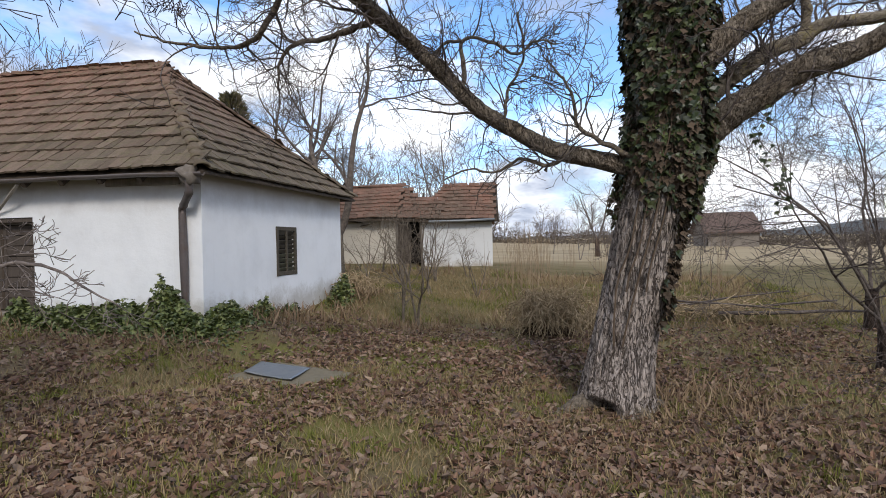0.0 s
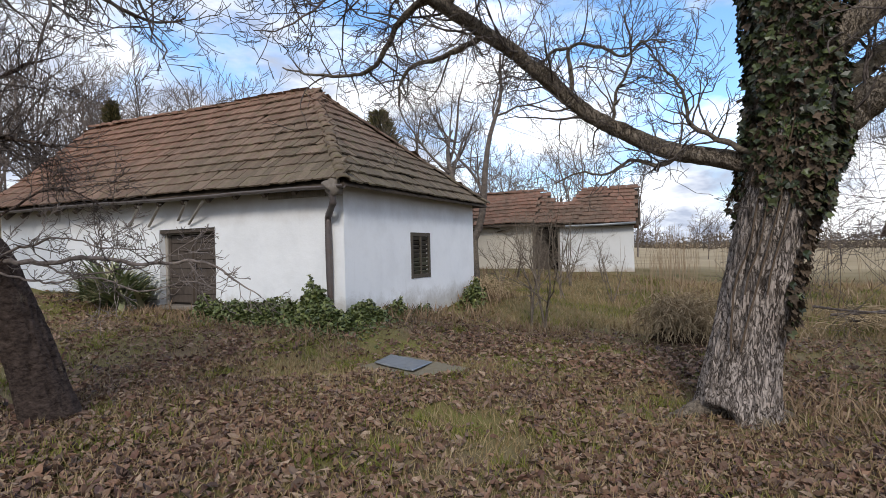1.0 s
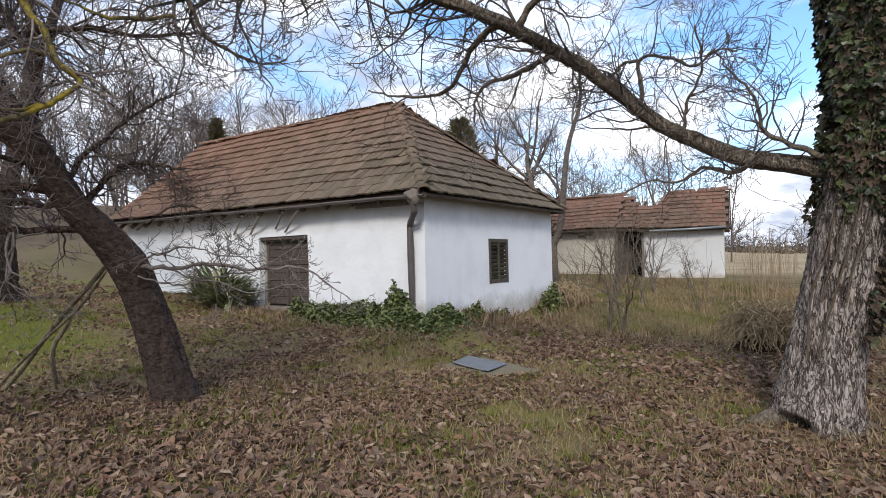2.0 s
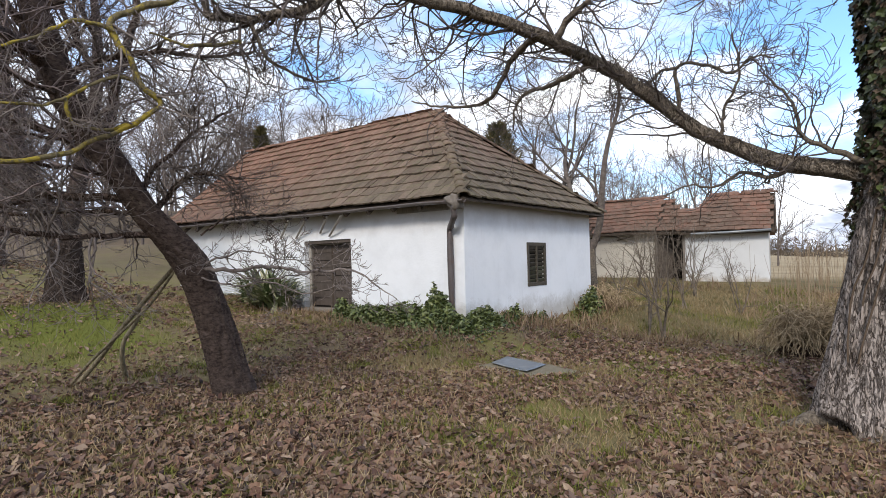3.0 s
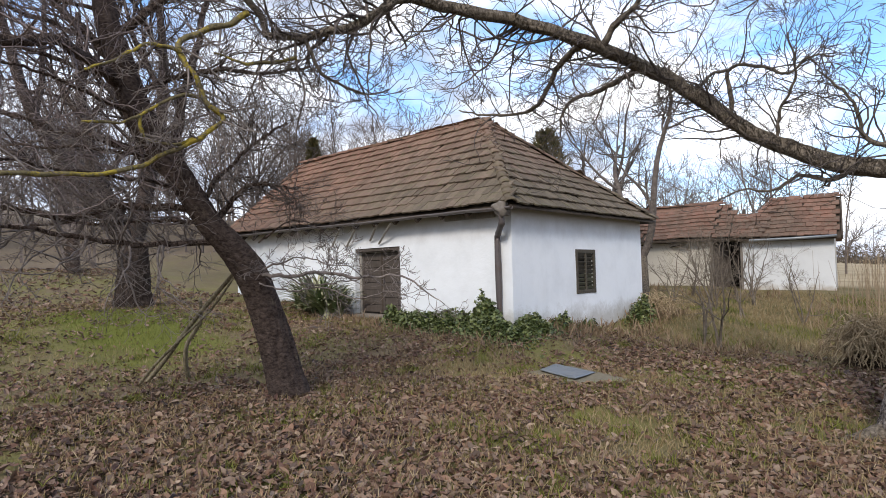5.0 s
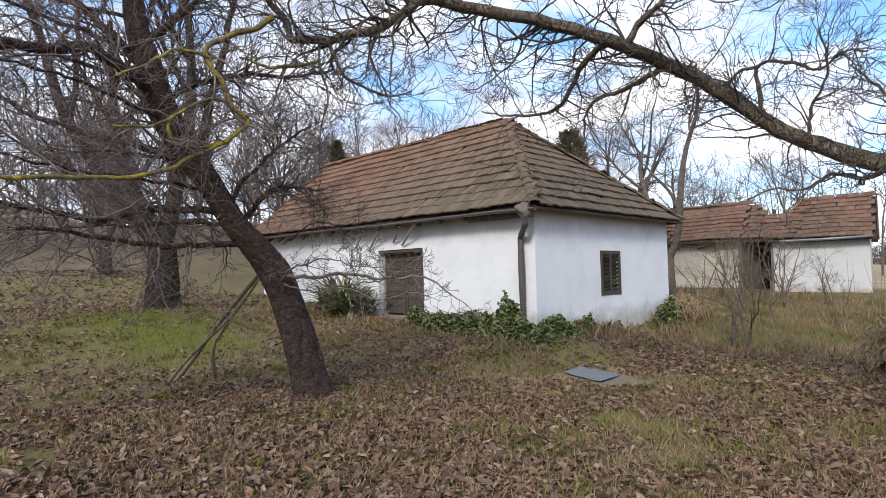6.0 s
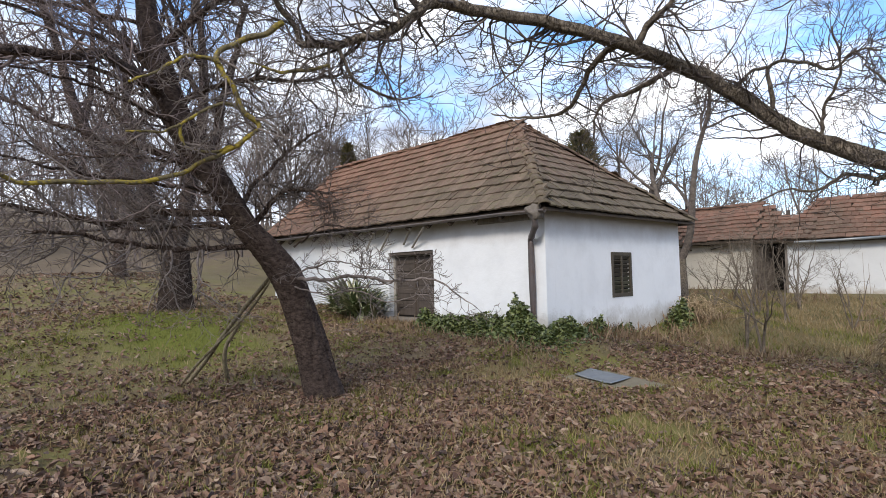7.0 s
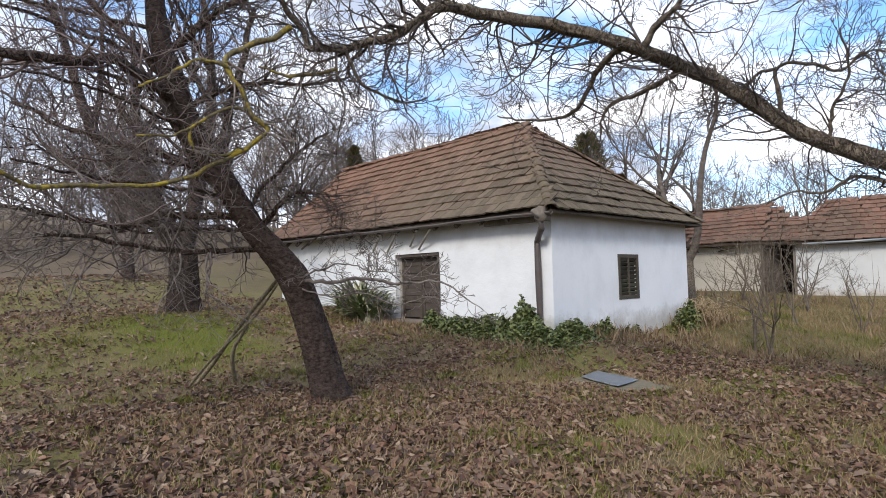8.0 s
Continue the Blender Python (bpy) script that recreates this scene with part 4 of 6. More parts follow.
def ivy_leaves(rnd, pts, size=(0.06, 0.11)):
    """Leaf places at points with normals: rows for scatter_mesh."""
    rows = []
    for p, n in pts:
        yaw = math.atan2(n[1], n[0]) + math.pi / 2 + rnd.gauss(0, 0.5)
        rows.append((p[0], p[1], p[2], yaw, rnd.gauss(0, 0.35), rnd.uniform(-2.3, -1.1), rnd.uniform(*size)))
    return rows


def build_walnut():
    t = thing("walnut_tree", 6.75, -1.9, -0.3, "old leaning walnut tree, ivy-clad trunk over deeply furrowed bark", "tree")
    rnd = random.Random(11)
    path = [(6.72, -1.95, -0.5), (6.74, -1.93, -0.1), (6.84, -1.9, 0.5), (6.98, -1.88, 1.2), (7.18, -1.88, 2.1), (7.33, -1.9, 2.9), (7.36, -1.95, 4.0), (7.4, -2.0, 5.2), (7.5, -2.1, 7.0)]
    tr = put("trunk", trunk_mesh("trunk", path, [0.42, 0.37, 0.33, 0.32, 0.34, 0.36, 0.36, 0.32, 0.2], BARK, 4.0, 120, 230, 0.10, 11.0, 0.42, dent=((6.50, -2.33, -0.26), (0.2, 0.3, 0.14), 0.75)), t, "pale furrowed bark with a hollow between the roots")
    # low spreading roots
    for a, l in ((3.4, 0.85), (5.3, 0.4), (0.2, 0.55), (2.4, 0.6)):
        T = Tubes()
        pts = []
        for i in range(9):
            s = i / 8
            x, y = 6.74 + math.cos(a + 0.3 * s) * (0.25 + l * s), -1.94 + math.sin(a + 0.3 * s) * (0.25 + l * s)
            pts.append((x, y, height(x, y) + 0.10 * (1 - s) ** 2 - 0.09 * s + 0.02 * noise.noise((x * 7, y * 7, 2))))
        T.add(pts, [0.13 * (1 - 0.75 * i / 8) * (1 + 0.3 * noise.noise((a * 5, i * 0.9, 0))) for i in range(9)], 12)
        put("root", T.mesh("root", LIMB), tr)
    # long low limb over the garden, its hanging end and the lichen branch
    P, R = limb("limb", t, [(7.0, -1.9, 2.5), (6.55, -1.95, 2.62), (6.1, -1.98, 2.74), (5.6, -2.03, 3.0), (5.07, -2.13, 3.38), (4.5, -2.6, 3.95), (4.22, -3.2, 4.12), (4.05, -3.86, 4.2), (3.68, -4.59, 4.34), (3.24, -5.43, 4.4), (3.1, -5.88, 4.38),
                            (2.98, -6.07, 4.21), (2.83, -6.31, 4.05), (2.61, -6.71, 3.9), (2.5, -7.04, 3.83)],
                0.10, 0.03, LIMBBARK, rnd, 100, 0.4, 1.5, 3, "long bare arching limb", 80, kids=(2, 4), rmin=0.0036, wiggle=0.6)
    limb("branch", t, [(2.5, -7.04, 3.83), (2.53, -7.12, 4.0), (2.56, -7.3, 4.1), (2.58, -7.45, 4.25), (2.4, -7.7, 4.6)], 0.035, 0.02, LIMB, rnd, 10, 0.4, 0.9, 2)
    limb("branch", t, [(2.52, -7.25, 4.0), (2.48, -7.4, 3.86), (2.42, -7.64, 3.75), (2.39, -7.8, 3.56), (2.45, -7.71, 3.32), (2.48, -7.62, 3.13), (2.55, -7.48, 2.96), (2.5, -7.62, 2.84), (2.43, -7.85, 2.66), (2.38, -8.2, 2.47), (2.36, -8.64, 2.39), (2.48, -9.17, 2.36), (2.57, -9.6, 2.45)],
         0.028, 0.015, YELLOW, rnd, 30, 0.25, 0.7, 2, "crooked branch covered in yellow lichen", 60, sides=10, twigmat=LITGREYTWIG)
    limb("branch", t, [(2.61, -6.71, 3.9), (2.7, -6.6, 3.6), (2.75, -6.4, 3.45), (2.85, -6.2, 3.4), (3.0, -6.0, 3.45)], 0.02, 0.008, LIMB, rnd, 16, 0.25, 0.6, 2)
    # side branches of the long limb
    for pts, r0, r1, n in (
            ([(4.08, -3.84, 4.2), (3.82, -3.82, 4.18), (3.56, -3.77, 4.05), (3.40, -3.72, 3.90), (3.20, -3.68, 3.70), (2.83, -3.59, 3.71), (2.23, -3.49, 3.83), (1.62, -3.40, 4.05)], 0.045, 0.010, 26),
            ([(4.29, -3.07, 4.08), (3.82, -2.97, 3.94), (3.18, -2.83, 3.92), (3.01, -2.83, 3.75), (3.02, -2.83, 3.47)], 0.04, 0.010, 20),
            ([(4.08, -3.7, 4.18), (4.32, -3.7, 4.42), (4.55, -3.7, 4.55), (4.72, -3.7, 4.78), (4.9, -3.8, 5.2)], 0.045, 0.015, 16),
            ([(5.02, -2.15, 3.42), (5.04, -2.2, 3.78), (5.07, -2.2, 4.06), (5.42, -2.2, 3.99), (5.68, -2.2, 3.83), (5.86, -2.2, 3.95), (6.13, -2.2, 3.92)], 0.03, 0.010, 26),
            ([(5.07, -2.2, 4.04), (4.79, -2.2, 4.04), (4.67, -2.2, 3.88), (4.49, -2.2, 4.0), (4.3, -2.3, 4.3)], 0.02, 0.008, 16),
            ([(6.3, -1.97, 2.7), (5.95, -1.9, 2.6), (5.65, -1.85, 2.66), (5.35, -1.8, 2.55), (5.0, -1.75, 2.6), (4.7, -1.7, 2.5)], 0.028, 0.008, 14),
            ([(6.95, -2.05, 2.6), (6.6, -2.1, 2.78), (6.35, -2.15, 3.0), (6.25, -2.2, 3.4), (5.95, -2.2, 3.8)], 0.035, 0.010, 22),
            ([(5.5, -2.05, 3.1), (5.55, -2.1, 3.5), (5.75, -2.2, 3.8), (5.7, -2.2, 4.3)], 0.022, 0.010, 20)):
        limb("branch", t, pts, r0, r1, LIMB, rnd, n, 0.35, 0.95, 2, n=40, kids=(2, 4), rmin=0.0036, wiggle=0.6)
    # lichen-covered side shoots of the crooked branch
    for pts in (
            [(2.42, -7.80, 3.50), (2.45, -7.96, 3.52), (2.45, -8.02, 3.52), (2.45, -8.17, 3.41), (2.45, -8.32, 3.29), (2.45, -8.5, 3.2)],
            [(2.48, -7.62, 3.13), (2.47, -7.80, 3.13), (2.47, -7.93, 3.06), (2.47, -8.12, 2.91), (2.47, -8.29, 2.82), (2.47, -8.5, 2.8)],
            [(2.46, -8.12, 2.92), (2.46, -8.08, 2.77), (2.46, -8.02, 2.72), (2.46, -7.82, 2.73), (2.46, -7.67, 2.82)],
            [(2.85, -6.95, 3.55), (2.75, -7.21, 3.47), (2.75, -7.36, 3.43), (2.75, -7.48, 3.44), (2.75, -7.64, 3.45)]):
        limb("branch", t, pts, 0.017, 0.009, YELLOW, rnd, 9, 0.2, 0.5, 2, "shoot crusted with yellow lichen", 30, sides=8, twigmat=LITGREYTWIG)
    # heavy limbs on the far side of the fork
    limb("limb", t, [(7.3, -1.95, 2.62), (7.81, -1.95, 2.92), (8.02, -2.0, 3.08), (8.35, -2.05, 3.26), (8.68, -2.1, 3.46), (9.06, -2.15, 3.56), (9.39, -2.2, 3.71), (10.4, -2.2, 4.3)], 0.17, 0.08, LIMBBARK, rnd, 20, 0.6, 1.6, 3, n=40, rmin=0.0034, kids=(2, 4))
    limb("limb", t, [(7.4, -1.8, 3.1), (7.95, -1.6, 3.41), (8.2, -1.6, 3.62), (8.51, -1.6, 3.81), (8.85, -1.6, 3.93), (9.07, -1.6, 4.06), (9.69, -1.6, 4.09), (10.2, -1.6, 4.02)], 0.10, 0.05, PALELIMB, rnd, 20, 0.6, 1.6, 3, "pale lichened limb", n=40, rmin=0.0034, kids=(2, 4))
    limb("limb", t, [(8.8, -1.6, 3.9), (8.91, -1.6, 4.17), (8.89, -1.6, 4.42), (8.98, -1.6, 4.8)], 0.06, 0.04, PALELIMB, rnd, 10, 0.5, 1.2, 3, rmin=0.0034)
    limb("limb", t, [(7.4, -2.1, 3.35), (7.64, -2.15, 3.59), (7.93, -2.15, 3.87), (8.21, -2.15, 4.05), (8.46, -2.15, 4.21), (9.0, -2.2, 4.7)], 0.15, 0.09, LIMBBARK, rnd, 8, 0.5, 1.2, 3, rmin=0.0034)
    limb("limb", t, [(7.3, -1.9, 4.2), (6.7, -1.5, 5.0), (5.8, -1.0, 5.6), (4.8, -0.6, 6.0)], 0.12, 0.05, LIMB, rnd, 18, 0.8, 1.9, 3)
    limb("limb", t, [(7.35, -2.0, 4.4), (6.6, -2.8, 5.0), (5.8, -3.6, 5.3), (4.9, -4.4, 5.5)], 0.10, 0.04, LIMB, rnd, 18, 0.8, 1.9, 3, droop=0.05)
    # ivy over the upper trunk
    P = smooth_path(path, 120)
    leaves, dead = [], []
    for _ in range(17000):
        s = rnd.random()
        i = min(118, int(s * 119))
        p = P[i]
        a = rnd.uniform(0, 2 * math.pi)
        n = (math.cos(a), math.sin(a), 0)
        lower = 2.05 + 0.75 * noise.noise((n[0] * 1.5, n[1] * 1.5, 5)) - (1.3 if n[0] > 0.72 else 0) + (0.25 if n[0] < -0.3 else 0)
        if p[2] < lower or p[2] > 5.6:
            continue
        rad = 0.34 + (0.0 if p[2] < 3.2 and n[0] < 0 else 0.04) + 0.12 * (noise.noise((n[0] * 2 + p[2], n[1] * 2, p[2] * 1.6)) + 0.6) + rnd.uniform(-0.03, 0.05)
        if p[2] < 1.9 and n[0] > 0.5:
            rad -= 0.09
            if rnd.random() < 0.4:
                continue
        elif p[2] < lower + 0.25:
            rad -= 0.05
        q = (p[0] + n[0] * rad, p[1] + n[1] * rad, p[2] + rnd.uniform(-.05, .05))
        (dead if rnd.random() < (0.9 if p[2] < 1.9 and n[0] > 0.5 else 0.62 if p[2] < lower + 0.6 else 0.34) else leaves).append((q, n))
    put("ivy", scatter_mesh("ivy", IVY_SHAPES, ivy_leaves(rnd, leaves, (0.065, 0.12)), IVY, 3), t, "dense dark green ivy leaves")["kind"] = "stuff"
    put("dry_ivy", scatter_mesh("dry_ivy", IVY_SHAPES, ivy_leaves(rnd, dead), DEADIVY, 4), t, "brown dead ivy leaves")["kind"] = "stuff"
    # ivy stems and hanging trails
    for k in range(4):
        a = -1.2 + 0.9 * (k - 4) / 4 + rnd.uniform(-.1, .1)
        T = Tubes()
        pts = []
        for i in range(16):
            z = 0.5 + 3.0 * i / 15 + (0.6 if k % 2 else 0)
            j = int(np.argmin(abs(P[:, 2] - z)))
            aa = a + 0.25 * noise.noise((z * 1.3, k * 3.1, 0)) + (0.55 if k > 5 else 0)
            pts.append((P[j][0] + math.cos(aa) * 0.40, P[j][1] + math.sin(aa) * 0.40, z))
        T.add(pts, [0.010] * 16, 6)
        put("ivy_stem", T.mesh("ivy_stem", DEADIVY), t)
    for x, y, z, l in ((8.26, -2.12, 3.15, 0.7), (8.42, -2.2, 2.45, 0.5)):
        T = Tubes()
        pts = [(x + 0.04 * math.sin(i * 0.9), y, z - l * i / 10) for i in range(11)]
        T.add(pts, [0.004] * 11, 4)
        tr_ = put("ivy_trail", T.mesh("ivy_trail", TWIG), t, "hanging ivy trail")
        rows = ivy_leaves(rnd, [((p[0] + rnd.gauss(0, 0.04), p[1] + rnd.gauss(0, 0.04), p[2]), (rnd.gauss(0, 1), -1, 0)) for p in pts[1:] for _ in range(3)], (0.04, 0.075))
        put("foliage", scatter_mesh("foliage", IVY_SHAPES, rows, IVY, 6), tr_)["kind"] = "stuff"


def build_plum():
    t = thing("plum_tree", 0.8, -5.85, 0.1, "leaning old plum tree with dark bark and dense bare twigs", "tree")
    rnd = random.Random(5)
    path = [(0.67, -5.70, -0.1), (0.65, -5.74, 0.1), (0.64, -5.93, 0.82), (0.64, -6.11, 1.33), (0.64, -6.27, 1.69), (0.64, -6.54, 2.03), (0.64, -6.77, 2.28), (0.63, -7.13, 2.84), (0.62, -7.5, 3.4), (0.6, -7.7, 3.96), (0.6, -7.85, 4.5), (0.6, -7.9, 5.3)]
    put("trunk", trunk_mesh("trunk", path, [0.225, 0.21, 0.195, 0.18, 0.185, 0.15, 0.135, 0.13, 0.135, 0.125, 0.105, 0.07], PLUMTRUNK, 9.0, 72, 190, 0.12, 15.0, 0.38, 0.45), t)
    L_ = lambda p, a, b, count, lo, hi, dp, **k: limb("limb", t, p, a, b, PLUM, rnd, count, lo, hi, dp, **k)
    L_([(0.58, -7.7, 3.7), (0.9, -7.95, 3.75), (1.4, -8.25, 3.65), (2.12, -8.59, 3.46), (2.32, -9.0, 3.31), (2.5, -9.5, 3.2)], 0.06, 0.03, 26, 0.4, 1.1, 2, twigmat=PLUMTWIG)
    L_([(0.64, -6.55, 2.08), (0.5, -7.05, 2.03), (0.49, -7.69, 2.01), (0.6, -8.3, 2.1), (0.78, -8.9, 2.12)], 0.04, 0.016, 52, 0.4, 1.3, 2, droop=0.08, twigmat=LITGREYTWIG)
    L_([(0.6, -6.9, 2.4), (0.3, -7.5, 2.45), (0.2, -8.1, 2.3), (0.3, -8.9, 2.4), (0.3, -9.6, 2.5)], 0.045, 0.015, 52, 0.4, 1.3, 2, droop=0.08, twigmat=LITGREYTWIG)
    L_([(0.6, -7.2, 2.8), (0.1, -7.6, 3.2), (-0.5, -8.2, 3.4), (-0.9, -9.0, 3.8)], 0.06, 0.02, 30, 0.4, 1.1, 2, twigmat=PLUMTWIG)
    L_([(0.6, -7.1, 2.7), (0.4, -7.05, 3.2), (0.35, -6.95, 3.8), (0.2, -6.7, 4.6), (0.1, -6.5, 5.3)], 0.075, 0.03, 34, 0.4, 1.2, 2, twigmat=PLUMTWIG)
    L_([(0.6, -7.7, 3.9), (0.2, -8.0, 4.4), (-0.2, -8.4, 5.0), (-0.4, -8.9, 5.6)], 0.06, 0.02, 30, 0.4, 1.2, 2, twigmat=PLUMTWIG)
    L_([(0.6, -7.75, 4.2), (0.9, -7.4, 4.6), (1.2, -7.0, 4.9), (1.5, -6.5, 5.1)], 0.05, 0.02, 40, 0.4, 1.1, 2)
    L_([(0.6, -7.6, 3.5), (0.7, -7.3, 3.8), (0.95, -6.8, 4.0), (1.1, -6.3, 4.05), (1.3, -5.8, 4.2)], 0.04, 0.015, 44, 0.4, 1.0, 2)
    L_([(0.6, -6.7, 2.2), (0.75, -6.5, 2.6), (0.9, -6.2, 2.75), (1.1, -5.9, 2.7)], 0.035, 0.012, 40, 0.3, 0.8, 2, droop=0.12)
    L_([(0.6, -6.9, 2.4), (0.7, -6.6, 2.9), (0.7, -6.2, 3.3), (0.8, -5.8, 3.6)], 0.03, 0.012, 36, 0.3, 0.9, 2)
    L_ = lambda p, a, b, count, lo, hi, dp, **k: limb("limb", t, p, a, b, LITGREYTWIG, rnd, count, lo, hi, dp, twigmat=LITGREYTWIG, **k)
    L_([(0.66, -6.25, 1.62), (1.2, -6.1, 1.62), (1.75, -5.98, 1.66), (2.28, -5.88, 1.6), (2.7, -5.72, 1.58), (2.98, -5.6, 1.5), (3.22, -5.5, 1.3)], 0.026, 0.005, 14, 0.18, 0.5, 2, frm=0.15, rmin=0.003, n=60, up=0.1, sides=7, kids=(2, 4))
    L_([(0.66, -6.28, 1.58), (1.1, -6.2, 1.75), (1.6, -6.2, 1.82), (2.1, -6.15, 1.75), (2.5, -6.0, 1.7)], 0.014, 0.004, 12, 0.25, 0.6, 2, frm=0.15, up=0.08, sides=7, rmin=0.003)
    L_([(0.66, -6.3, 1.6), (1.15, -6.12, 1.44), (1.7, -5.95, 1.47), (2.2, -5.8, 1.36), (2.55, -5.68, 1.42), (2.8, -5.6, 1.36)], 0.012, 0.004, 11, 0.2, 0.5, 2, frm=0.15, up=0.1, sides=7, rmin=0.003, n=44)
    L_([(1.2, -6.1, 1.62), (1.6, -5.95, 1.5), (2.1, -5.8, 1.56), (2.45, -5.68, 1.7), (2.7, -5.6, 1.84)], 0.010, 0.0035, 8, 0.2, 0.45, 2, frm=0.15, up=0.1, sides=7, rmin=0.003, n=40)
    L_ = lambda p, a, b, count, lo, hi, dp, **k: limb("limb", t, p, a, b, PLUM, rnd, count, lo, hi, dp, **k)
    # long sweeping boughs, each thick with fine crooked twigs
    for k in range(9):
        z = 2.3 + 0.36 * k
        j = min(range(len(path)), key=lambda q: abs(path[q][2] - z))
        a = -1.75 + rnd.uniform(-0.55, 0.75)
        l = rnd.uniform(1.6, 2.6)
        ca, sa = math.cos(a), math.sin(a)
        q = path[j]
        rise = rnd.uniform(-0.12, 0.3)
        L_([(q[0], q[1], z), (q[0] + ca * l * 0.3, q[1] + sa * l * 0.3, z + rise * 0.6), (q[0] + ca * l * 0.65, q[1] + sa * l * 0.65 + rnd.uniform(-.2, .2), z + rise), (q[0] + ca * l, q[1] + sa * l, z + rise * 0.8)],
           rnd.uniform(0.022, 0.04), 0.008, 17, 0.5, 1.5, 2, droop=0.05, twigmat=PLUMTWIG, rmin=0.0036, kids=(2, 4), sides=8)
    # sucker shoots off the trunk
    L_([(0.75, -6.2, 2.0), (0.95, -6.0, 2.25), (1.15, -5.75, 2.3), (1.3, -5.5, 2.1)], 0.012, 0.005, 22, 0.2, 0.6, 2, droop=0.15)


def bare_tree(name, x, y, hgt, r, seed, label, stems=((0, 0, 1),), depth=4, mat=PLUM, twig=TWIG, fork=0.28, kids=(4, 6), lean=(0, 0), up=0.09, wiggle=0.32, group="", thick=0.62):
    rnd = random.Random(seed)
    z = height(x, y)
    t = thing(name, x, y, z, label, "tree", group)
    fz = hgt * fork
    top = (x + lean[0] * fz, y + lean[1] * fz, z + fz)
    put("trunk", trunk_mesh("trunk", [(x, y, z - 0.15), (x + lean[0] * fz * 0.5, y + lean[1] * fz * 0.5, z + fz * 0.5), top], [r * 1.12, r * 0.95, r * 0.85], mat, seed, 40, 60, 0.09, 12.0, 0.3, 0.4), t)
    for d in stems:
        T = Tubes()
        s = rnd.uniform(0.85, 1.1)
        grow(T, rnd, np.array(top) - np.array((0, 0, 0.12)), d, (hgt - fz) * s, r * (0.8 if len(stems) < 2 else thick), depth, 0.0, up, wiggle * 0.5 if depth > 3 else wiggle, kids, 0.56, (10, 7, 5, 3, 3), 0.4)
        put("crown", T.mesh("crown", twig), t)
    return t


build_walnut()
build_plum()
bare_tree("fruit_tree", -8.1, -4.85, 8.5, 0.36, 21, "old double-stemmed bare fruit tree on mossy grass", ((-0.3, -0.3, 1), (0.15, 0.3, 1), (0.1, -0.65, 0.7)), 4, OLDBARK, OLDTWIG, 0.19, (4, 5), thick=0.6)
bare_tree("fruit_tree", -20.5, -3.3, 8.0, 0.24, 22, "bare old fruit tree at the field edge", ((-0.4, -0.3, 0.8), (0.3, 0.4, 0.8), (0, 0.1, 1)), 4, PLUM, TWIG, 0.2, (4, 6))
bare_tree("yard_tree", -1.35, 9.3, 8.8, 0.22, 31, "tall bare grey tree between the two houses", ((-0.45, 0.05, 1), (0.25, 0.0, 1)), 4, LIMB, YARDTWIG, 0.2, (5, 7), thick=0.62, wiggle=0.6)
bare_tree("yard_tree", -3.6, 11.0, 8.6, 0.18, 32, "tall bare grey tree behind the white house", ((-0.2, 0.1, 1), (0.4, 0.1, 0.9)), 4, LIMB, YARDTWIG, 0.24, (5, 7), thick=0.55, wiggle=0.6)
bare_tree("yard_tree", -0.2, 21.0, 7.5, 0.16, 33, "bare tree behind the ruined house", ((0.1, 0.1, 1), (-0.4, 0.1, 0.9)), 4, LIMB, FARTWIG, 0.24, (4, 5), thick=0.45)
bare_tree("field_tree", 8.6, 31.5, 5.0, 0.16, 35, "small bare fruit tree at the edge of the pale field", ((0.4, 0.1, 0.8), (-0.4, 0, 0.8)), 4, PLUM, TWIG, 0.25, (4, 6), thick=0.5)
bare_tree("thorn_tree", 10.7, 0.5, 4.4, 0.10, 36, "bare thorny shrub tree leaning over the grass", ((-0.7, -0.15, 0.7), (-0.5, -0.6, 0.8), (0.2, 0.2, 1)), 4, OLDBARK, TWIG, 0.14, (5, 7), up=0.0, thick=0.26, wiggle=0.6)
bare_tree("thorn_tree", 12.2, 4.0, 5.2, 0.12, 37, "bare thorny shrub tree leaning over the grass", ((-0.6, -0.1, 0.8), (0.1, -0.6, 0.8), (-0.2, 0.3, 1)), 4, OLDBARK, TWIG, 0.16, (5, 7), up=0.02, thick=0.3, wiggle=0.6)


def sapling(x, y, hgt, seed, n, r=0.022):
    rnd = random.Random(seed)
    z = height(x, y)
    t = thing("sapling", x, y, z, "thin bare multi-stemmed sapling in leaf litter", "shrub", "bare saplings")
    for i in range(n):
        T = Tubes()
        grow(T, rnd, (x + rnd.gauss(0, 0.05), y + rnd.gauss(0, 0.05), z - 0.05), (rnd.gauss(0, 0.18), rnd.gauss(0, 0.18), 1), hgt * rnd.uniform(0.75, 1.05), r, 3, 0.0, 0.05, 0.26, (3, 5), 0.47, (7, 5, 4, 3, 3), 0.2)
        put("stem", T.mesh("stem", POLETWIG), t)


for i, (x, y, hh, n) in enumerate(((2.85, 4.1, 3.0, 2), (2.3, 4.5, 2.6, 2), (2.1, 8.2, 2.7, 4), (0.9, 9.6, 2.9, 4), (1.6, 11.5, 2.6, 4), (3.4, 9.0, 1.6, 3), (0.2, 11.8, 2.6, 4), (-0.9, 12.6, 2.4, 4), (2.6, 12.8, 1.8, 3), (1.1, 12.9, 1.6, 3), (-0.9, 11.0, 2.5, 4))):
    sapling(x, y, hh, 50 + i, n, 0.034 if i < 2 else 0.024)


# dark browns that paint the shade in the middle of the dry bush
BUSHSHADE = mat_leaf("bush_shade_brown", ((0.045, 0.03, 0.021), (0.10, 0.07, 0.045), (0.07, 0.047, 0.032), (0.16, 0.115, 0.072)), 0.9, 0.1)
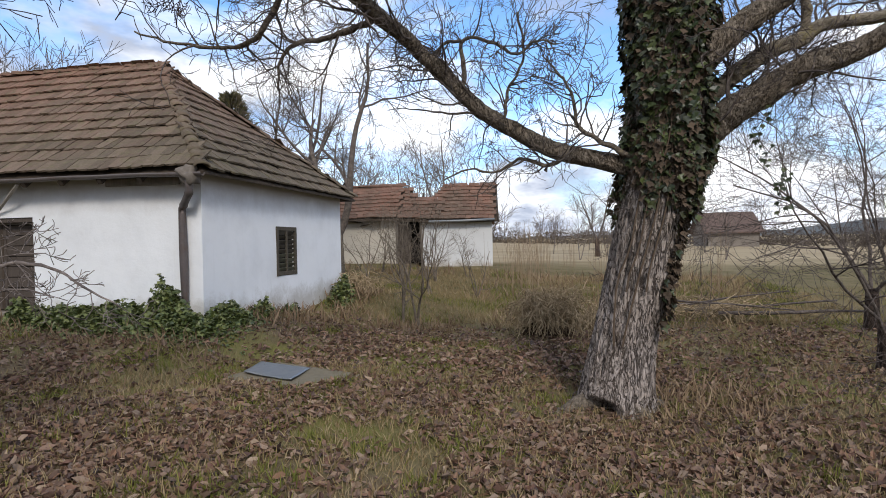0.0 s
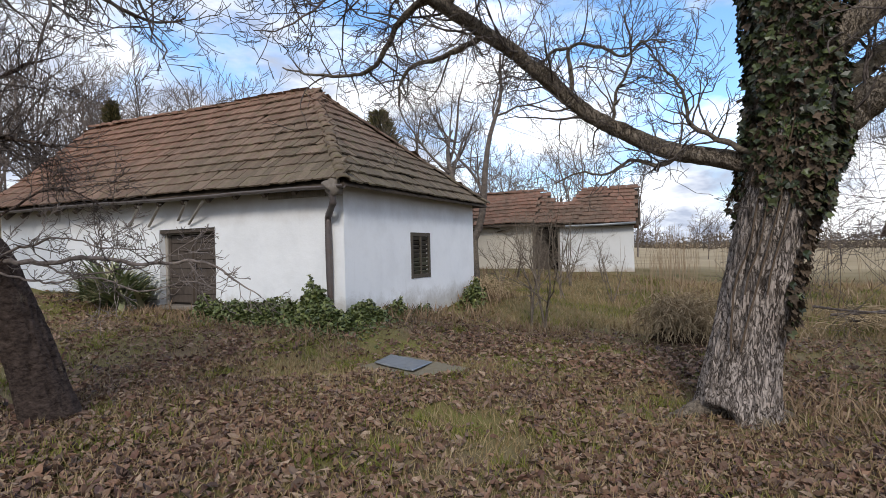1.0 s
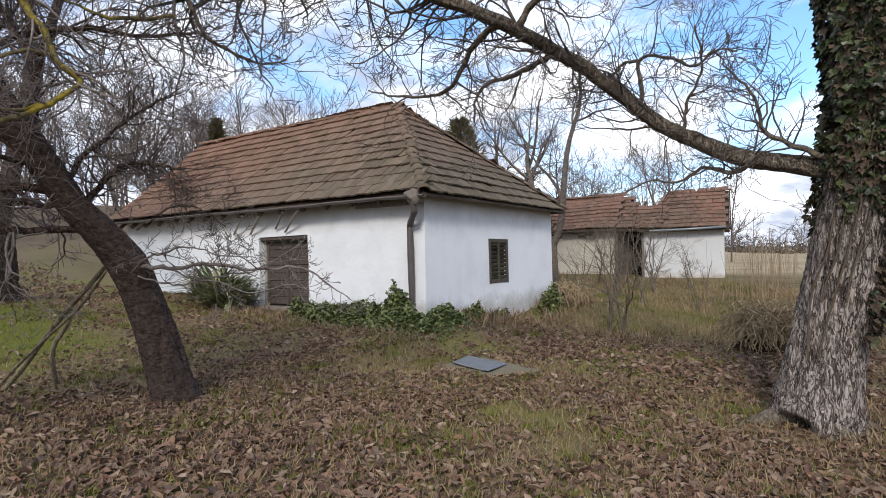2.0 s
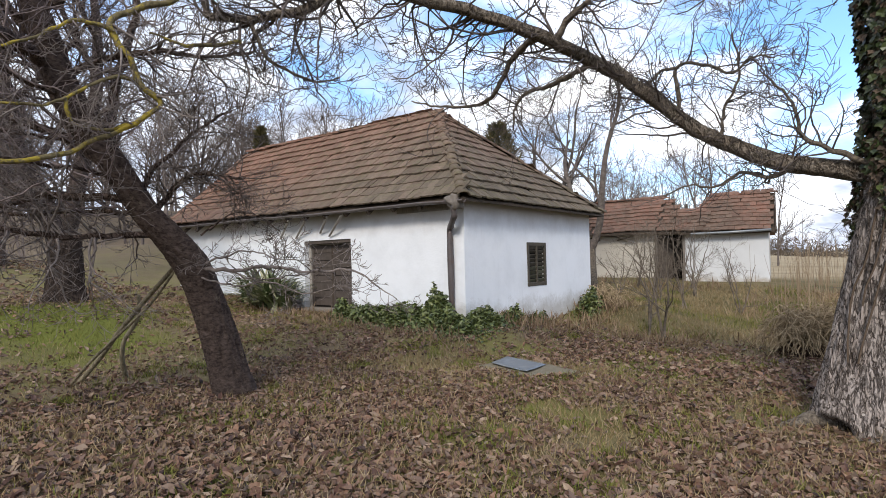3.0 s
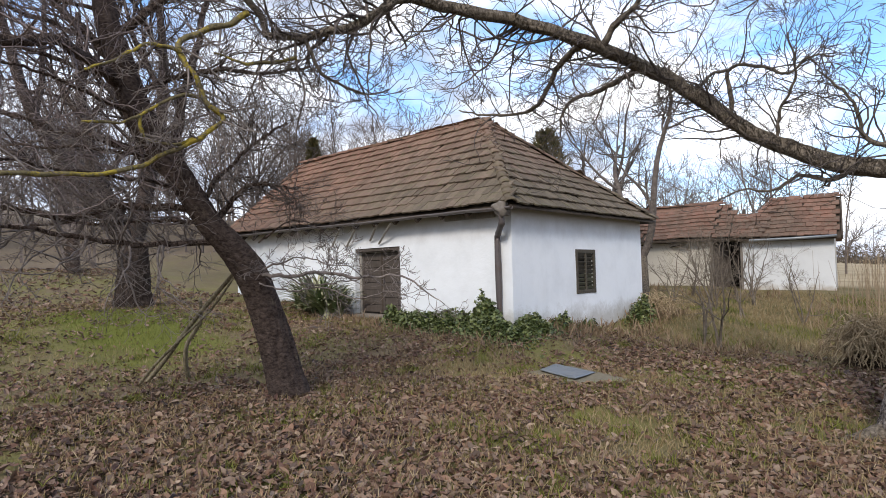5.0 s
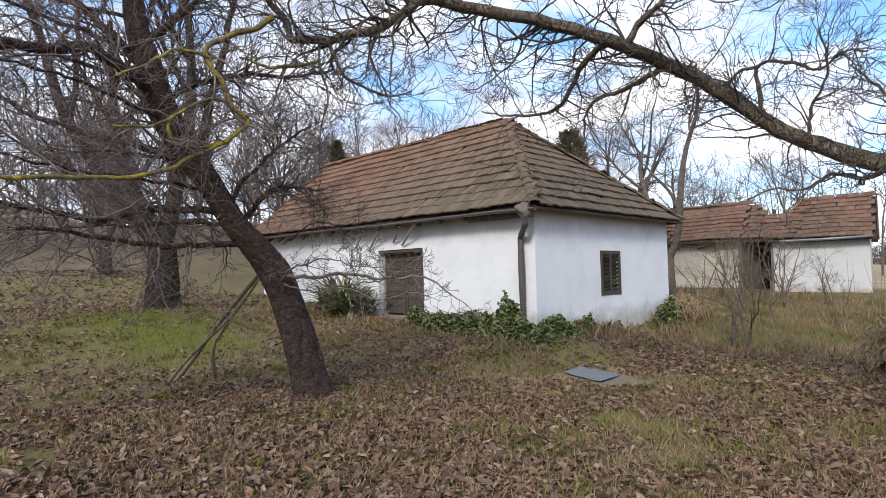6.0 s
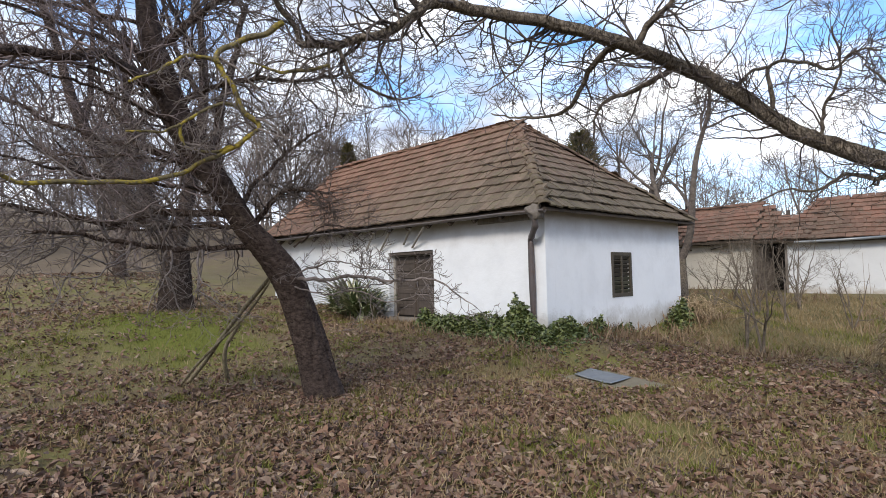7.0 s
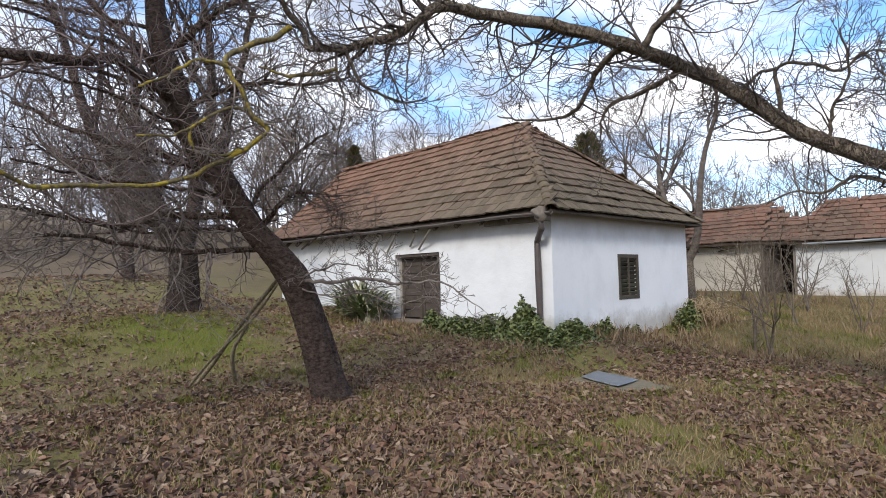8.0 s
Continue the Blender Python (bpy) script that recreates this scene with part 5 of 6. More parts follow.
CANE = mat_bark("dry_cane", (0.21, 0.15, 0.09), (0.56, 0.43, 0.265), 9, (1, 1, 1))


def dry_bush(x, y, w, hgt, n, seed):
    """A mound of arching dead canes, drooping back to the ground."""
    rnd = random.Random(seed)
    z = height(x, y)
    t = thing("dry_bush", x, y, z, "tangled mound of dry straw-coloured arching canes", "bush", "dry bushes")
    for i in range(n):
        a, c = rnd.uniform(0, 2 * math.pi), rnd.uniform(0, 2 * math.pi)
        q = w * 0.5 * rnd.random() ** 0.5
        bx, by = x + math.cos(c) * q, y + math.sin(c) * q
        r = w * rnd.uniform(0.5, 1.25)
        h = hgt * rnd.uniform(0.45, 1.0) * (1 - 0.4 * q / w)
        ca, sa, tw = math.cos(a), math.sin(a), rnd.gauss(0, 0.5)
        ex, ey = bx + math.cos(a + tw) * r, by + math.sin(a + tw) * r
        end = height(ex, ey) + (rnd.uniform(0.0, 0.25) * h if i % 3 else h * rnd.uniform(0.5, 1.2))
        p = smooth_path([(bx, by, z - 0.03), (bx + ca * r * 0.2, by + sa * r * 0.2, z + h * 0.75), (bx + ca * r * 0.6, by + sa * r * 0.6, z + h), (bx + (ex - bx) * 0.9, by + (ey - by) * 0.9, (z + h + end) / 2), (ex, ey, end)], 13)
        p += np.array([[rnd.gauss(0, 0.03) for _ in range(3)] for _ in p])
        T = Tubes()
        T.add(p, np.linspace(0.014, 0.007, 13) * rnd.uniform(0.6, 1.3), 4)
        if i % 3 == 0:
            grow(T, rnd, p[6], p[8] - p[6], 0.35, 0.005, 1, 0.1, 0.0, 0.6, (2, 4))
        put("cane", T.mesh("cane", CANE, False), t)
    # dark brown blades added under the canes, painting the shade inside
    rows = []
    for _ in range(int(n * 9)):
        c, q = rnd.uniform(0, 2 * math.pi), w * 0.8 * rnd.random() ** 0.5
        px, py = x + math.cos(c) * q, y + math.sin(c) * q
        top = 0.5 * hgt * (1 - (q / (w * 0.9)) ** 2)
        rows.append((px, py, height(px, py) + top * rnd.random() * 0.7, c + rnd.gauss(1.57, 0.5), rnd.gauss(0, 0.5), rnd.gauss(-0.7, 0.5), rnd.uniform(0.12, 0.3)))
    if n > 200:
        put("thatch", scatter_mesh("thatch", [blade_shape(0, 0.4), blade_shape(1, 0.7)], rows, BUSHSHADE, seed), t, "dark brown blades inside the mound, added for its inner shade")["kind"] = "stuff"


dry_bush(5.85, 2.75, 0.68, 1.05, 300, 61)
dry_bush(6.7, 4.6, 0.8, 0.6, 60, 62)
dry_bush(0.6, 5.95, 0.65, 0.7, 60, 63)
dry_bush(9.8, 5.2, 1.5, 0.6, 70, 64)


# ---------------------------------------------------------------- small things on the ground
def build_hatch():
    c = [(1.9, -1.88), (2.8, -2.28), (2.72, -1.56), (1.8, -1.25)]
    zc = max(height(x, y) for x, y in c) + 0.012
    bm = bmesh.new()
    n = 14
    grid = []
    for j in range(n + 1):
        for i in range(n + 1):
            u, v = i / n, j / n
            x = (c[0][0] * (1 - u) + c[1][0] * u) * (1 - v) + (c[3][0] * (1 - u) + c[2][0] * u) * v
            y = (c[0][1] * (1 - u) + c[1][1] * u) * (1 - v) + (c[3][1] * (1 - u) + c[2][1] * u) * v
            grid.append(bm.verts.new((x, y, zc + 0.012 * noise.noise((x * 3, y * 3, 1)) + (0.03 * max(0, u - 0.8) * 5 * (1 - v)))))
    for j in range(n):
        for i in range(n):
            a = j * (n + 1) + i
            bm.faces.new((grid[a], grid[a + 1], grid[a + n + 2], grid[a + n + 1]))
    r = bmesh.ops.extrude_face_region(bm, geom=bm.faces[:])
    bmesh.ops.translate(bm, vec=(0, 0, -0.012), verts=[v for v in r["geom"] if isinstance(v, bmesh.types.BMVert)])
    bmesh.ops.recalc_face_normals(bm, faces=bm.faces[:])
    s = part("metal_sheet", bm, SHEET, None, "", True)
    tagged(s, "dented grey galvanised metal sheet lying on a concrete slab", "metal sheet")
    bm = bmesh.new()
    slab(bm, pose(2.6, -1.95, zc - 0.115, 0, 0, -21), 1.6, 1.0, 0.2, 0.02, 0.06, random.Random(3))
    s = part("concrete_slab", bm, CONCRETE, None)
    tagged(s, "low mossy concrete well cover sunk in the grass", "slab")


build_hatch()


def pole(name, a, b, r0, r1, mat, label, bend=0.05, seed=1, category="branch"):
    rnd = random.Random(seed)
    a, b = np.array(a, float), np.array(b, float)
    pts = [a + (b - a) * s + np.array([rnd.gauss(0, bend), rnd.gauss(0, bend), 0]) * (0 < s < 1) for s in np.linspace(0, 1, 5)]
    T = Tubes()
    T.add(smooth_path(pts, 16), np.linspace(r0, r1, 16), 8)
    tagged(put(name, T.mesh(name, mat)), label, category)


pole("prop_pole", (-1.88, -6.66, 0.03), (0.5, -6.32, 1.75), 0.034, 0.026, POLE, "weathered forked pole propping the leaning plum trunk", 0.03, 2, "pole")
pole("prop_pole", (-1.72, -6.82, 0.03), (0.46, -6.38, 1.62), 0.021, 0.015, POLE, "thin second pole leaning on the plum trunk", 0.045, 12, "pole")
pole("stake", (-1.7, -6.05, 0.0), (-0.95, -6.2, 1.3), 0.038, 0.024, POLE, "crooked bare stake standing in the litter", 0.05, 5, "stake")
for i, (a, b, r) in enumerate((((9.0, 5.6, -0.05), (12.0, 5.0, 0.25), 0.04), ((8.6, 5.2, 0.1), (11.5, 6.2, 0.35), 0.03), ((9.5, 4.6, 0.0), (12.4, 4.3, 0.1), 0.05), ((8.2, 4.4, 0.35), (10.8, 4.0, 0.15), 0.025))):
    pole("fallen_branch", a, b, r, r * 0.5, TWIG, "fallen grey branch lying in the brush pile", 0.08, 10 + i)


def build_strap_plant(x, y, seed, n, l):
    rnd = random.Random(seed)
    z = height(x, y)
    V, F = [], []
    for _ in range(n):
        a, e = rnd.uniform(0, 2 * math.pi), rnd.uniform(0.7, 1.55)
        ll, w = l * rnd.uniform(0.6, 1.1), rnd.uniform(0.045, 0.08)
        p = np.array((x + rnd.gauss(0, 0.13), y + rnd.gauss(0, 0.1), z))
        o = len(V)
        side = np.array((-math.sin(a), math.cos(a), 0))
        k = 7
        for i in range(k + 1):
            s = i / k
            ww = w * (1 - s) ** 0.6
            V += [p - side * ww, p + np.array((0, 0, -0.008)), p + side * ww]
            p = p + np.array((math.cos(a) * math.cos(e), math.sin(a) * math.cos(e), math.sin(e))) * ll / k
            e -= rnd.uniform(0.05, 0.27)
        for i in range(k):
            for j in (0, 1):
                q = o + i * 3 + j
                F.append((q, q + 1, q + 4, q + 3))
    t = put("strap_leaf_plant", mesh_from("strap_leaf_plant", V, F, STRAP, True))
    tagged(t, "clump of long dark green strap leaves beside the door", "plant", "strap-leaved clumps")


for i, (x, y, n, l) in enumerate(((-6.3, -0.6, 190, 1.55), (-5.75, -0.6, 130, 1.25), (-6.9, -0.55, 110, 1.15))):
    build_strap_plant(x, y, 70 + i, n, l)


def build_wall_ivy():
    rnd = random.Random(80)
    rows = []

    def mound(x, y, w, d, h, n):
        for _ in range(int(n * 1.6)):
            u, v = rnd.gauss(0, 0.45), rnd.gauss(0, 0.45)
            px, py = x + u * w, y + v * d
            if px < 0.02 and py > -0.02:
                continue
            top = 1.3 * h * max(0.05, 1 - u * u * 1.2 - v * v * 1.2) * (0.7 + 0.6 * noise.noise((px * 3, py * 3, 2)) + 0.5 * noise.noise((px * 9, py * 9, 4)))
            pz = height(px, py) + max(0.02, top) * rnd.uniform(0.25, 1.0)
            rows.append((px, py, pz, rnd.uniform(0, 6.3), rnd.gauss(0, 0.5), rnd.gauss(-0.5, 0.5), rnd.uniform(0.06, 0.11)))
    mound(-3.1, -0.5, 0.7, 0.45, 0.40, 1100)
    mound(-2.2, -0.6, 0.9, 0.55, 0.40, 1900)
    mound(-1.2, -0.65, 0.9, 0.6, 0.45, 2200)
    mound(-0.45, -0.35, 0.5, 0.35, 0.66, 1200)
    mound(-0.1, -0.7, 0.9, 0.6, 0.42, 1900)
    mound(0.35, 0.1, 0.5, 0.9, 0.30, 1700)
    mound(0.4, 1.2, 0.25, 0.5, 0.40, 620)
    mound(0.4, 2.4, 0.25, 0.7, 0.28, 420)
    mound(0.45, 5.2, 0.35, 0.7, 0.62, 900)
    ob = put("ground_ivy", scatter_mesh("ground_ivy", IVY_SHAPES, rows, mat_leaf("bright_ivy_leaf", ((0.045, 0.066, 0.02), (0.115, 0.152, 0.042), (0.225, 0.25, 0.08), (0.075, 0.106, 0.034), (0.16, 0.172, 0.065)), 0.4, 0.45), 7))
    tagged(ob, "bank of glossy green ivy along the foot of the white wall", "ivy", kind="stuff")


build_wall_ivy()


# ---------------------------------------------------------------- litter, grass, far growth
LEAF_SHAPES = []
for _s in range(5):
    _r = random.Random(_s)
    _c = _r.uniform(0.12, 0.4)
    LEAF_SHAPES.append(([(0, -0.5, 0.02), (0.2 + _r.uniform(0, .08), -0.15, _c * 0.6), (0.16 + _r.uniform(0, .08), 0.25, _c * _r.uniform(0.3, 1)), (0, 0.55, _r.uniform(0, 0.25)),
                         (-0.16 - _r.uniform(0, .08), 0.25, _c * _r.uniform(0.2, 1)), (-0.2 - _r.uniform(0, .08), -0.15, _c * 0.5), (0, 0.05, -0.02)],
                        [(0, 1, 6), (1, 2, 6), (2, 3, 6), (3, 4, 6), (4, 5, 6), (5, 0, 6)]))


def free_spot(x, y):
    if HX - 0.1 < x < 0.02 and -0.02 < y < HY + 0.1:
        return False
    if -7.6 < x < 3.1 and 16.0 < y < 22.0:
        return False
    u, v = (x - 2.6) * 0.934 - (y + 1.95) * 0.358, (x - 2.6) * 0.358 + (y + 1.95) * 0.934   # the concrete slab
    if abs(u) < 0.74 and abs(v) < 0.44:
        return False
    return True


def build_litter():
    rs = np.random.RandomState(90)
    rows = []
    for n, x0, x1, y0, y1, s0, s1 in ((82000, -1.2, 9.2, -9.6, -1.6, 0.042, 0.105), (76000, -9.6, 11.5, -11.5, 4.6, 0.048, 0.108), (13000, -1.0, 9.5, -1.8, 2.9, 0.055, 0.115), (9000, 9.5, 15.5, -5.0, 5.0, 0.08, 0.15), (11000, -24.0, -8.0, -14.0, 0.5, 0.10, 0.19)):
        for _ in range(n):
            x, y = rs.uniform(x0, x1), rs.uniform(y0, y1)
            k = 0.62 + 0.6 * noise.noise((x * 0.55, y * 0.55, 9)) + 0.6 * noise.noise((x * 1.9, y * 1.9, 4))
            k += 0.7 * math.exp(-((x - 5.6) / 1.3) ** 2 - ((y + 0.7) / 1.1) ** 2)
            k -= 0.22 * math.exp(-((x - 3.4) / 2.2) ** 2 - ((y + 3.0) / 1.6) ** 2) + 0.5 * math.exp(-((x + 5.2) / 2.6) ** 2 - ((y + 5.6) / 1.5) ** 2)
            k *= min(1.0, 0.08 + min(x - x0, x1 - x, y - y0, y1 - y) / 1.4)
            if rs.rand() > k or not free_spot(x, y):
                continue
            rows.append((x, y, height(x, y) + rs.uniform(0.006, 0.045), rs.uniform(0, 6.28), rs.normal(0, 0.5), rs.normal(0, 0.55), rs.uniform(s0, s1) * (0.6 + 0.8 * rs.rand() ** 1.5)))
    ob = put("leaf_litter", scatter_mesh("leaf_litter", LEAF_SHAPES, rows, LITTER, 91))
    tagged(ob, "thick litter of curled brown walnut leaves", "leaves", kind="stuff")


def build_grass():
    rs = np.random.RandomState(95)
    blades = [blade_shape(i, b) for i, b in enumerate((0.25, 0.5, 0.75, 0.4))]
    green, straw, tall = [], [], []
    for n, x0, x1, y0, y1 in ((46000, 0.0, 9.0, -8.6, -1.0), (80000, -11.0, 12.0, -9.5, 10.0), (16000, -24.0, -9.0, -14.0, 0.0), (26000, 9.0, 19.0, -5.0, 11.0)):
        for _ in range(n):
            x, y = rs.uniform(x0, x1), rs.uniform(y0, y1)
            if not free_spot(x, y):
                continue
            k = noise.noise((x * 0.8, y * 0.8, 21)) + 0.6 * noise.noise((x * 3, y * 3, 8))
            k += 0.75 * math.exp(-((x + 6.2) / 3.2) ** 2 - ((y + 5.6) / 1.8) ** 2) + 0.3 * math.exp(-((x - 3.4) / 2.4) ** 2 - ((y + 3.0) / 1.8) ** 2)
            k += 0.2 * min(1.0, max(0.0, (y - 3) / 3)) * (x > 1)
            row = (x, y, height(x, y) - 0.005, rs.uniform(0, 6.28), rs.normal(0, 0.35), rs.normal(0, 0.35), rs.uniform(0.05, 0.13))
            if k > 0.36:
                green.append(row)
            elif rs.rand() < 0.8:
                straw.append(row)
    for _ in range(300):
        cx, cy = rs.uniform(-7, 9.5), rs.uniform(-8.8, 1.5)
        if not free_spot(cx, cy) or noise.noise((cx * 0.5, cy * 0.5, 41)) < -0.05:
            continue
        for _ in range(rs.randint(25, 90)):
            x, y = rs.normal(cx, 0.1), rs.normal(cy, 0.1)
            green.append((x, y, height(x, y) - 0.005, rs.uniform(0, 6.28), rs.normal(0, 0.35), rs.normal(0, 0.35), rs.uniform(0.06, 0.15)))
    for _ in range(34000):
        x, y = rs.uniform(-1.5, 13), rs.uniform(4.5, 15)
        if free_spot(x, y):
            (green if noise.noise((x * 0.6, y * 0.6, 51)) > 0.12 else straw).append((x, y, height(x, y) - 0.005, rs.uniform(0, 6.28), rs.normal(0, 0.35), rs.normal(0, 0.35), rs.uniform(0.08, 0.2)))

    for _ in range(13000):
        x, y = rs.normal(-6.4, 2.5), rs.normal(-5.6, 1.0)
        green.append((x, y, height(x, y) - 0.005, rs.uniform(0, 6.28), rs.normal(0, 0.4), rs.normal(0, 0.4), rs.uniform(0.03, 0.08)))

    def clump(x0, x1, y0, y1, n, lo, hi):
        for _ in range(n):
            x, y = rs.uniform(x0, x1), rs.uniform(y0, y1)
            if not free_spot(x, y) or noise.noise((x * 1.3, y * 1.3, 33)) + rs.rand() < 0.35:
                continue
            tall.append((x, y, height(x, y) - 0.01, rs.uniform(0, 6.28), rs.normal(0, 0.3), rs.normal(0, 0.3), rs.uniform(lo, hi)))
    clump(-6.5, -2.8, -1.3, -0.4, 700, 0.12, 0.32)
    clump(-3.4, 1.2, -1.7, -0.9, 520, 0.10, 0.30)
    clump(-6.5, 1.5, -4.8, -1.2, 2600, 0.05, 0.15)
    clump(0.1, 1.2, 0.5, 6.8, 900, 0.15, 0.45)
    clump(1.0, 3.8, 2.8, 4.8, 600, 0.12, 0.34)
    clump(4.2, 9.5, 3.6, 8.0, 1300, 0.12, 0.36)
    clump(3.2, 12, 8.0, 15.0, 1500, 0.2, 0.5)
    clump(7.3, 12, -2.5, 2.0, 1100, 0.08, 0.22)
    clump(7.0, 8.4, -2.6, -0.6, 500, 0.12, 0.3)
    clump(6.0, 7.6, -2.9, -1.2, 260, 0.1, 0.25)
    clump(-12, 2, 12.5, 14.2, 900, 0.2, 0.5)
    for nm, rows, m, lab in (("green_grass", green, GRASS, "short mossy green winter grass"), ("straw_grass", straw, STRAW, "short dry straw-coloured grass"), ("tall_dry_grass", tall, WEED, "tall dry grass and weeds in clumps")):
        ob = put(nm, scatter_mesh(nm, blades, rows, m, 96))
        tagged(ob, lab, "grass", kind="stuff")
    # stiff dead reeds behind the dry bush
    T = Tubes()
    rnd = random.Random(97)
    for _ in range(900):
        x, y = rnd.uniform(3.6, 13.0), rnd.uniform(9.0, 22.0)
        if noise.noise((x * 0.7, y * 0.35, 77)) < 0.05 + 0.05 * (x - 5):
            continue
        z = height(x, y)
        h = rnd.uniform(0.9, 2.3)
        dx, dy = rnd.gauss(0, 0.08), rnd.gauss(0, 0.08)
        T.add([(x, y, z), (x + dx * 0.4, y + dy * 0.4, z + h * 0.5), (x + dx * h, y + dy * h, z + h)], [0.007, 0.006, 0.003], 3)
    tagged(put("dry_reeds", T.mesh("dry_reeds", DRYSTEM, False)), "upright dead reed stalks beyond the garden", "reeds", kind="stuff")


build_litter()
build_grass()


def build_woods():
    """Bare woods far behind, many trees too far to tell apart."""
    variants, small = [], []
    for s in range(6):
        rnd = random.Random(200 + s)
        T = Tubes()
        for d in ((0, 0, 1), (0.25, 0.1, 1))[:1 + s % 2]:
            grow(T, rnd, (0, 0, -0.3), d, 9.0, 0.10, 2, 0, 0.07, 0.12, (13, 16), 0.34, (3, 3, 3, 3, 3), 1.1, 0.014)
        variants.append((np.concatenate(T.v), T.f))
        T = Tubes()
        grow(T, rnd, (0, 0, -0.3), (0.1, 0, 1), 9.0, 0.14, 2, 0, 0.07, 0.14, (7, 9), 0.4, (3, 3, 3, 3, 3), 1.8, 0.035)
        small.append((np.concatenate(T.v), T.f))
    rnd = random.Random(210)

    def band(name, n, fx, label, pool):
        V, F, o = [], [], 0
        for _ in range(n):
            x, y, s = fx()
            v, f = pool[rnd.randrange(6)]
            a = rnd.uniform(0, 6.28)
            c, s_ = math.cos(a), math.sin(a)
            w = v.copy()
            w = np.stack([(v[:, 0] * c - v[:, 1] * s_) * s + x, (v[:, 0] * s_ + v[:, 1] * c) * s + y, v[:, 2] * s + height(x, y)], 1)
            V.append(w)
            F += [tuple(q + o for q in k) for k in f]
            o += len(v)
        tagged(put(name, mesh_from(name, np.concatenate(V), F, FARTWIG, False)), label, "woods", kind="stuff")
    band("bare_woods", 62, lambda: (rnd.uniform(-52, -24), rnd.uniform(-1, 30), rnd.uniform(0.8, 1.25)), "grey bare winter woods on the rise", variants)
    band("west_thicket", 50, lambda: (rnd.uniform(-62, -34), rnd.uniform(-32, 8), rnd.uniform(0.75, 1.15)), "grey bare trees along the field", variants)
    band("yard_thicket", 15, lambda: (rnd.uniform(-13, 2.5), rnd.uniform(25, 40), rnd.uniform(0.6, 0.9)), "thicket of grey bare saplings behind the ruined house", variants)
    band("field_scrub", 9, lambda: (rnd.uniform(5, 17), rnd.uniform(26, 44), rnd.uniform(0.28, 0.48)), "thin bare scrub at the edge of the pale field", variants)
    band("far_treeline", 90, lambda: (rnd.uniform(-15, 110), rnd.uniform(75, 105), rnd.uniform(0.28, 0.62)), "far line of bare trees beyond the field", small)


build_woods()


def conifer(x, y, hgt, w, seed):
    rnd = random.Random(seed)
    z = height(x, y)
    t = thing("conifer", x, y, z, "dark olive-green cypress rising behind the roof", "tree", "conifers")
    T = Tubes()
    T.add([(x, y, z), (x, y, z + hgt * 0.5), (x, y, z + hgt * 0.95)], [0.16, 0.1, 0.02], 8)
    put("trunk", T.mesh("trunk", LIMB), t)
    rows = []
    for _ in range(5200):
        s = rnd.random() ** 0.8
        a = rnd.uniform(0, 6.28)
        r = w * (1 - s) ** 0.4 * rnd.uniform(0.4, 1.0) * (0.85 + 0.9 * noise.noise((s * 7, seed, a * 1.2)))
        rows.append((x + r * math.cos(a), y + r * math.sin(a), z + hgt * (0.1 + 0.9 * s), a, rnd.gauss(-0.6, 0.4), rnd.uniform(-1.5, 1.5), rnd.uniform(0.2, 0.45)))
    sh = [([(0, -0.12, 0), (1, 0, 0.1), (0, 0.12, 0), (0.4, 0, 0.14)], [(0, 1, 3), (1, 2, 3), (0, 3, 2)])]
    put("crown", scatter_mesh("crown", sh, rows, CONIFER, seed), t)


conifer(-10.1, 17.0, 8.65, 1.8, 301)
conifer(-25.7, 12.1, 8.0, 0.75, 303)


def build_barn():
    b = thing("barn", 22, 50, 0.6, "low distant barn with a rusty brown roof", "barn")
    v, f = wall_grid((19.9, 49, 0), (1, 0, 0), 4.5, -0.5, 2.2, (0, -1, 0), 0.3, [], cell=1.5)
    put("wall", wall_mesh(v, f, GREYWOOD), b)
    vs = [(19.5, 48.6, 2.1), (24.8, 48.6, 2.1), (24.8, 52, 4.1), (19.5, 52, 4.1), (24.8, 55.4, 2.1), (19.5, 55.4, 2.1)]
    lo = [(x, y, z - 0.12) for x, y, z in vs]
    put("roof", mesh_from("roof", vs + lo, [(0, 1, 2, 3), (3, 2, 4, 5), (7, 6, 9, 8), (8, 9, 11, 10), (0, 6, 7, 1), (4, 10, 11, 5), (1, 7, 8, 2), (2, 8, 10, 4), (0, 3, 9, 6), (3, 5, 11, 9)], RUSTROOF), b, "dull brown tiled roof")
    gb = [(19.9, 49, 0.2), (19.9, 55, 0.2), (19.9, 55, 2.1), (19.9, 52, 3.9), (19.9, 49, 2.1), (24.4, 49, 0.2), (24.4, 55, 0.2), (24.4, 55, 2.1), (24.4, 52, 3.9), (24.4, 49, 2.1)]
    put("gable", mesh_from("gable", gb, [(0, 1, 2, 3, 4), (9, 8, 7, 6, 5), (1, 6, 7, 2)], GREYWOOD), b)


build_barn()

# a thin overhead cable high behind the roof
T = Tubes()
cab = smooth_path([(-19.5, -9.0, 15.2), (-11.57, 3.77, 11.5), (-9.78, 6.5, 10.64), (-8.12, 11.0, 10.1), (-6.0, 18.0, 9.2), (-3.0, 30.0, 8.6)], 30)
T.add(cab, [0.012] * 30, 5)
tagged(put("overhead_cable", T.mesh("overhead_cable", WIRE)), "thin dark overhead cable crossing behind the roof", "cable")


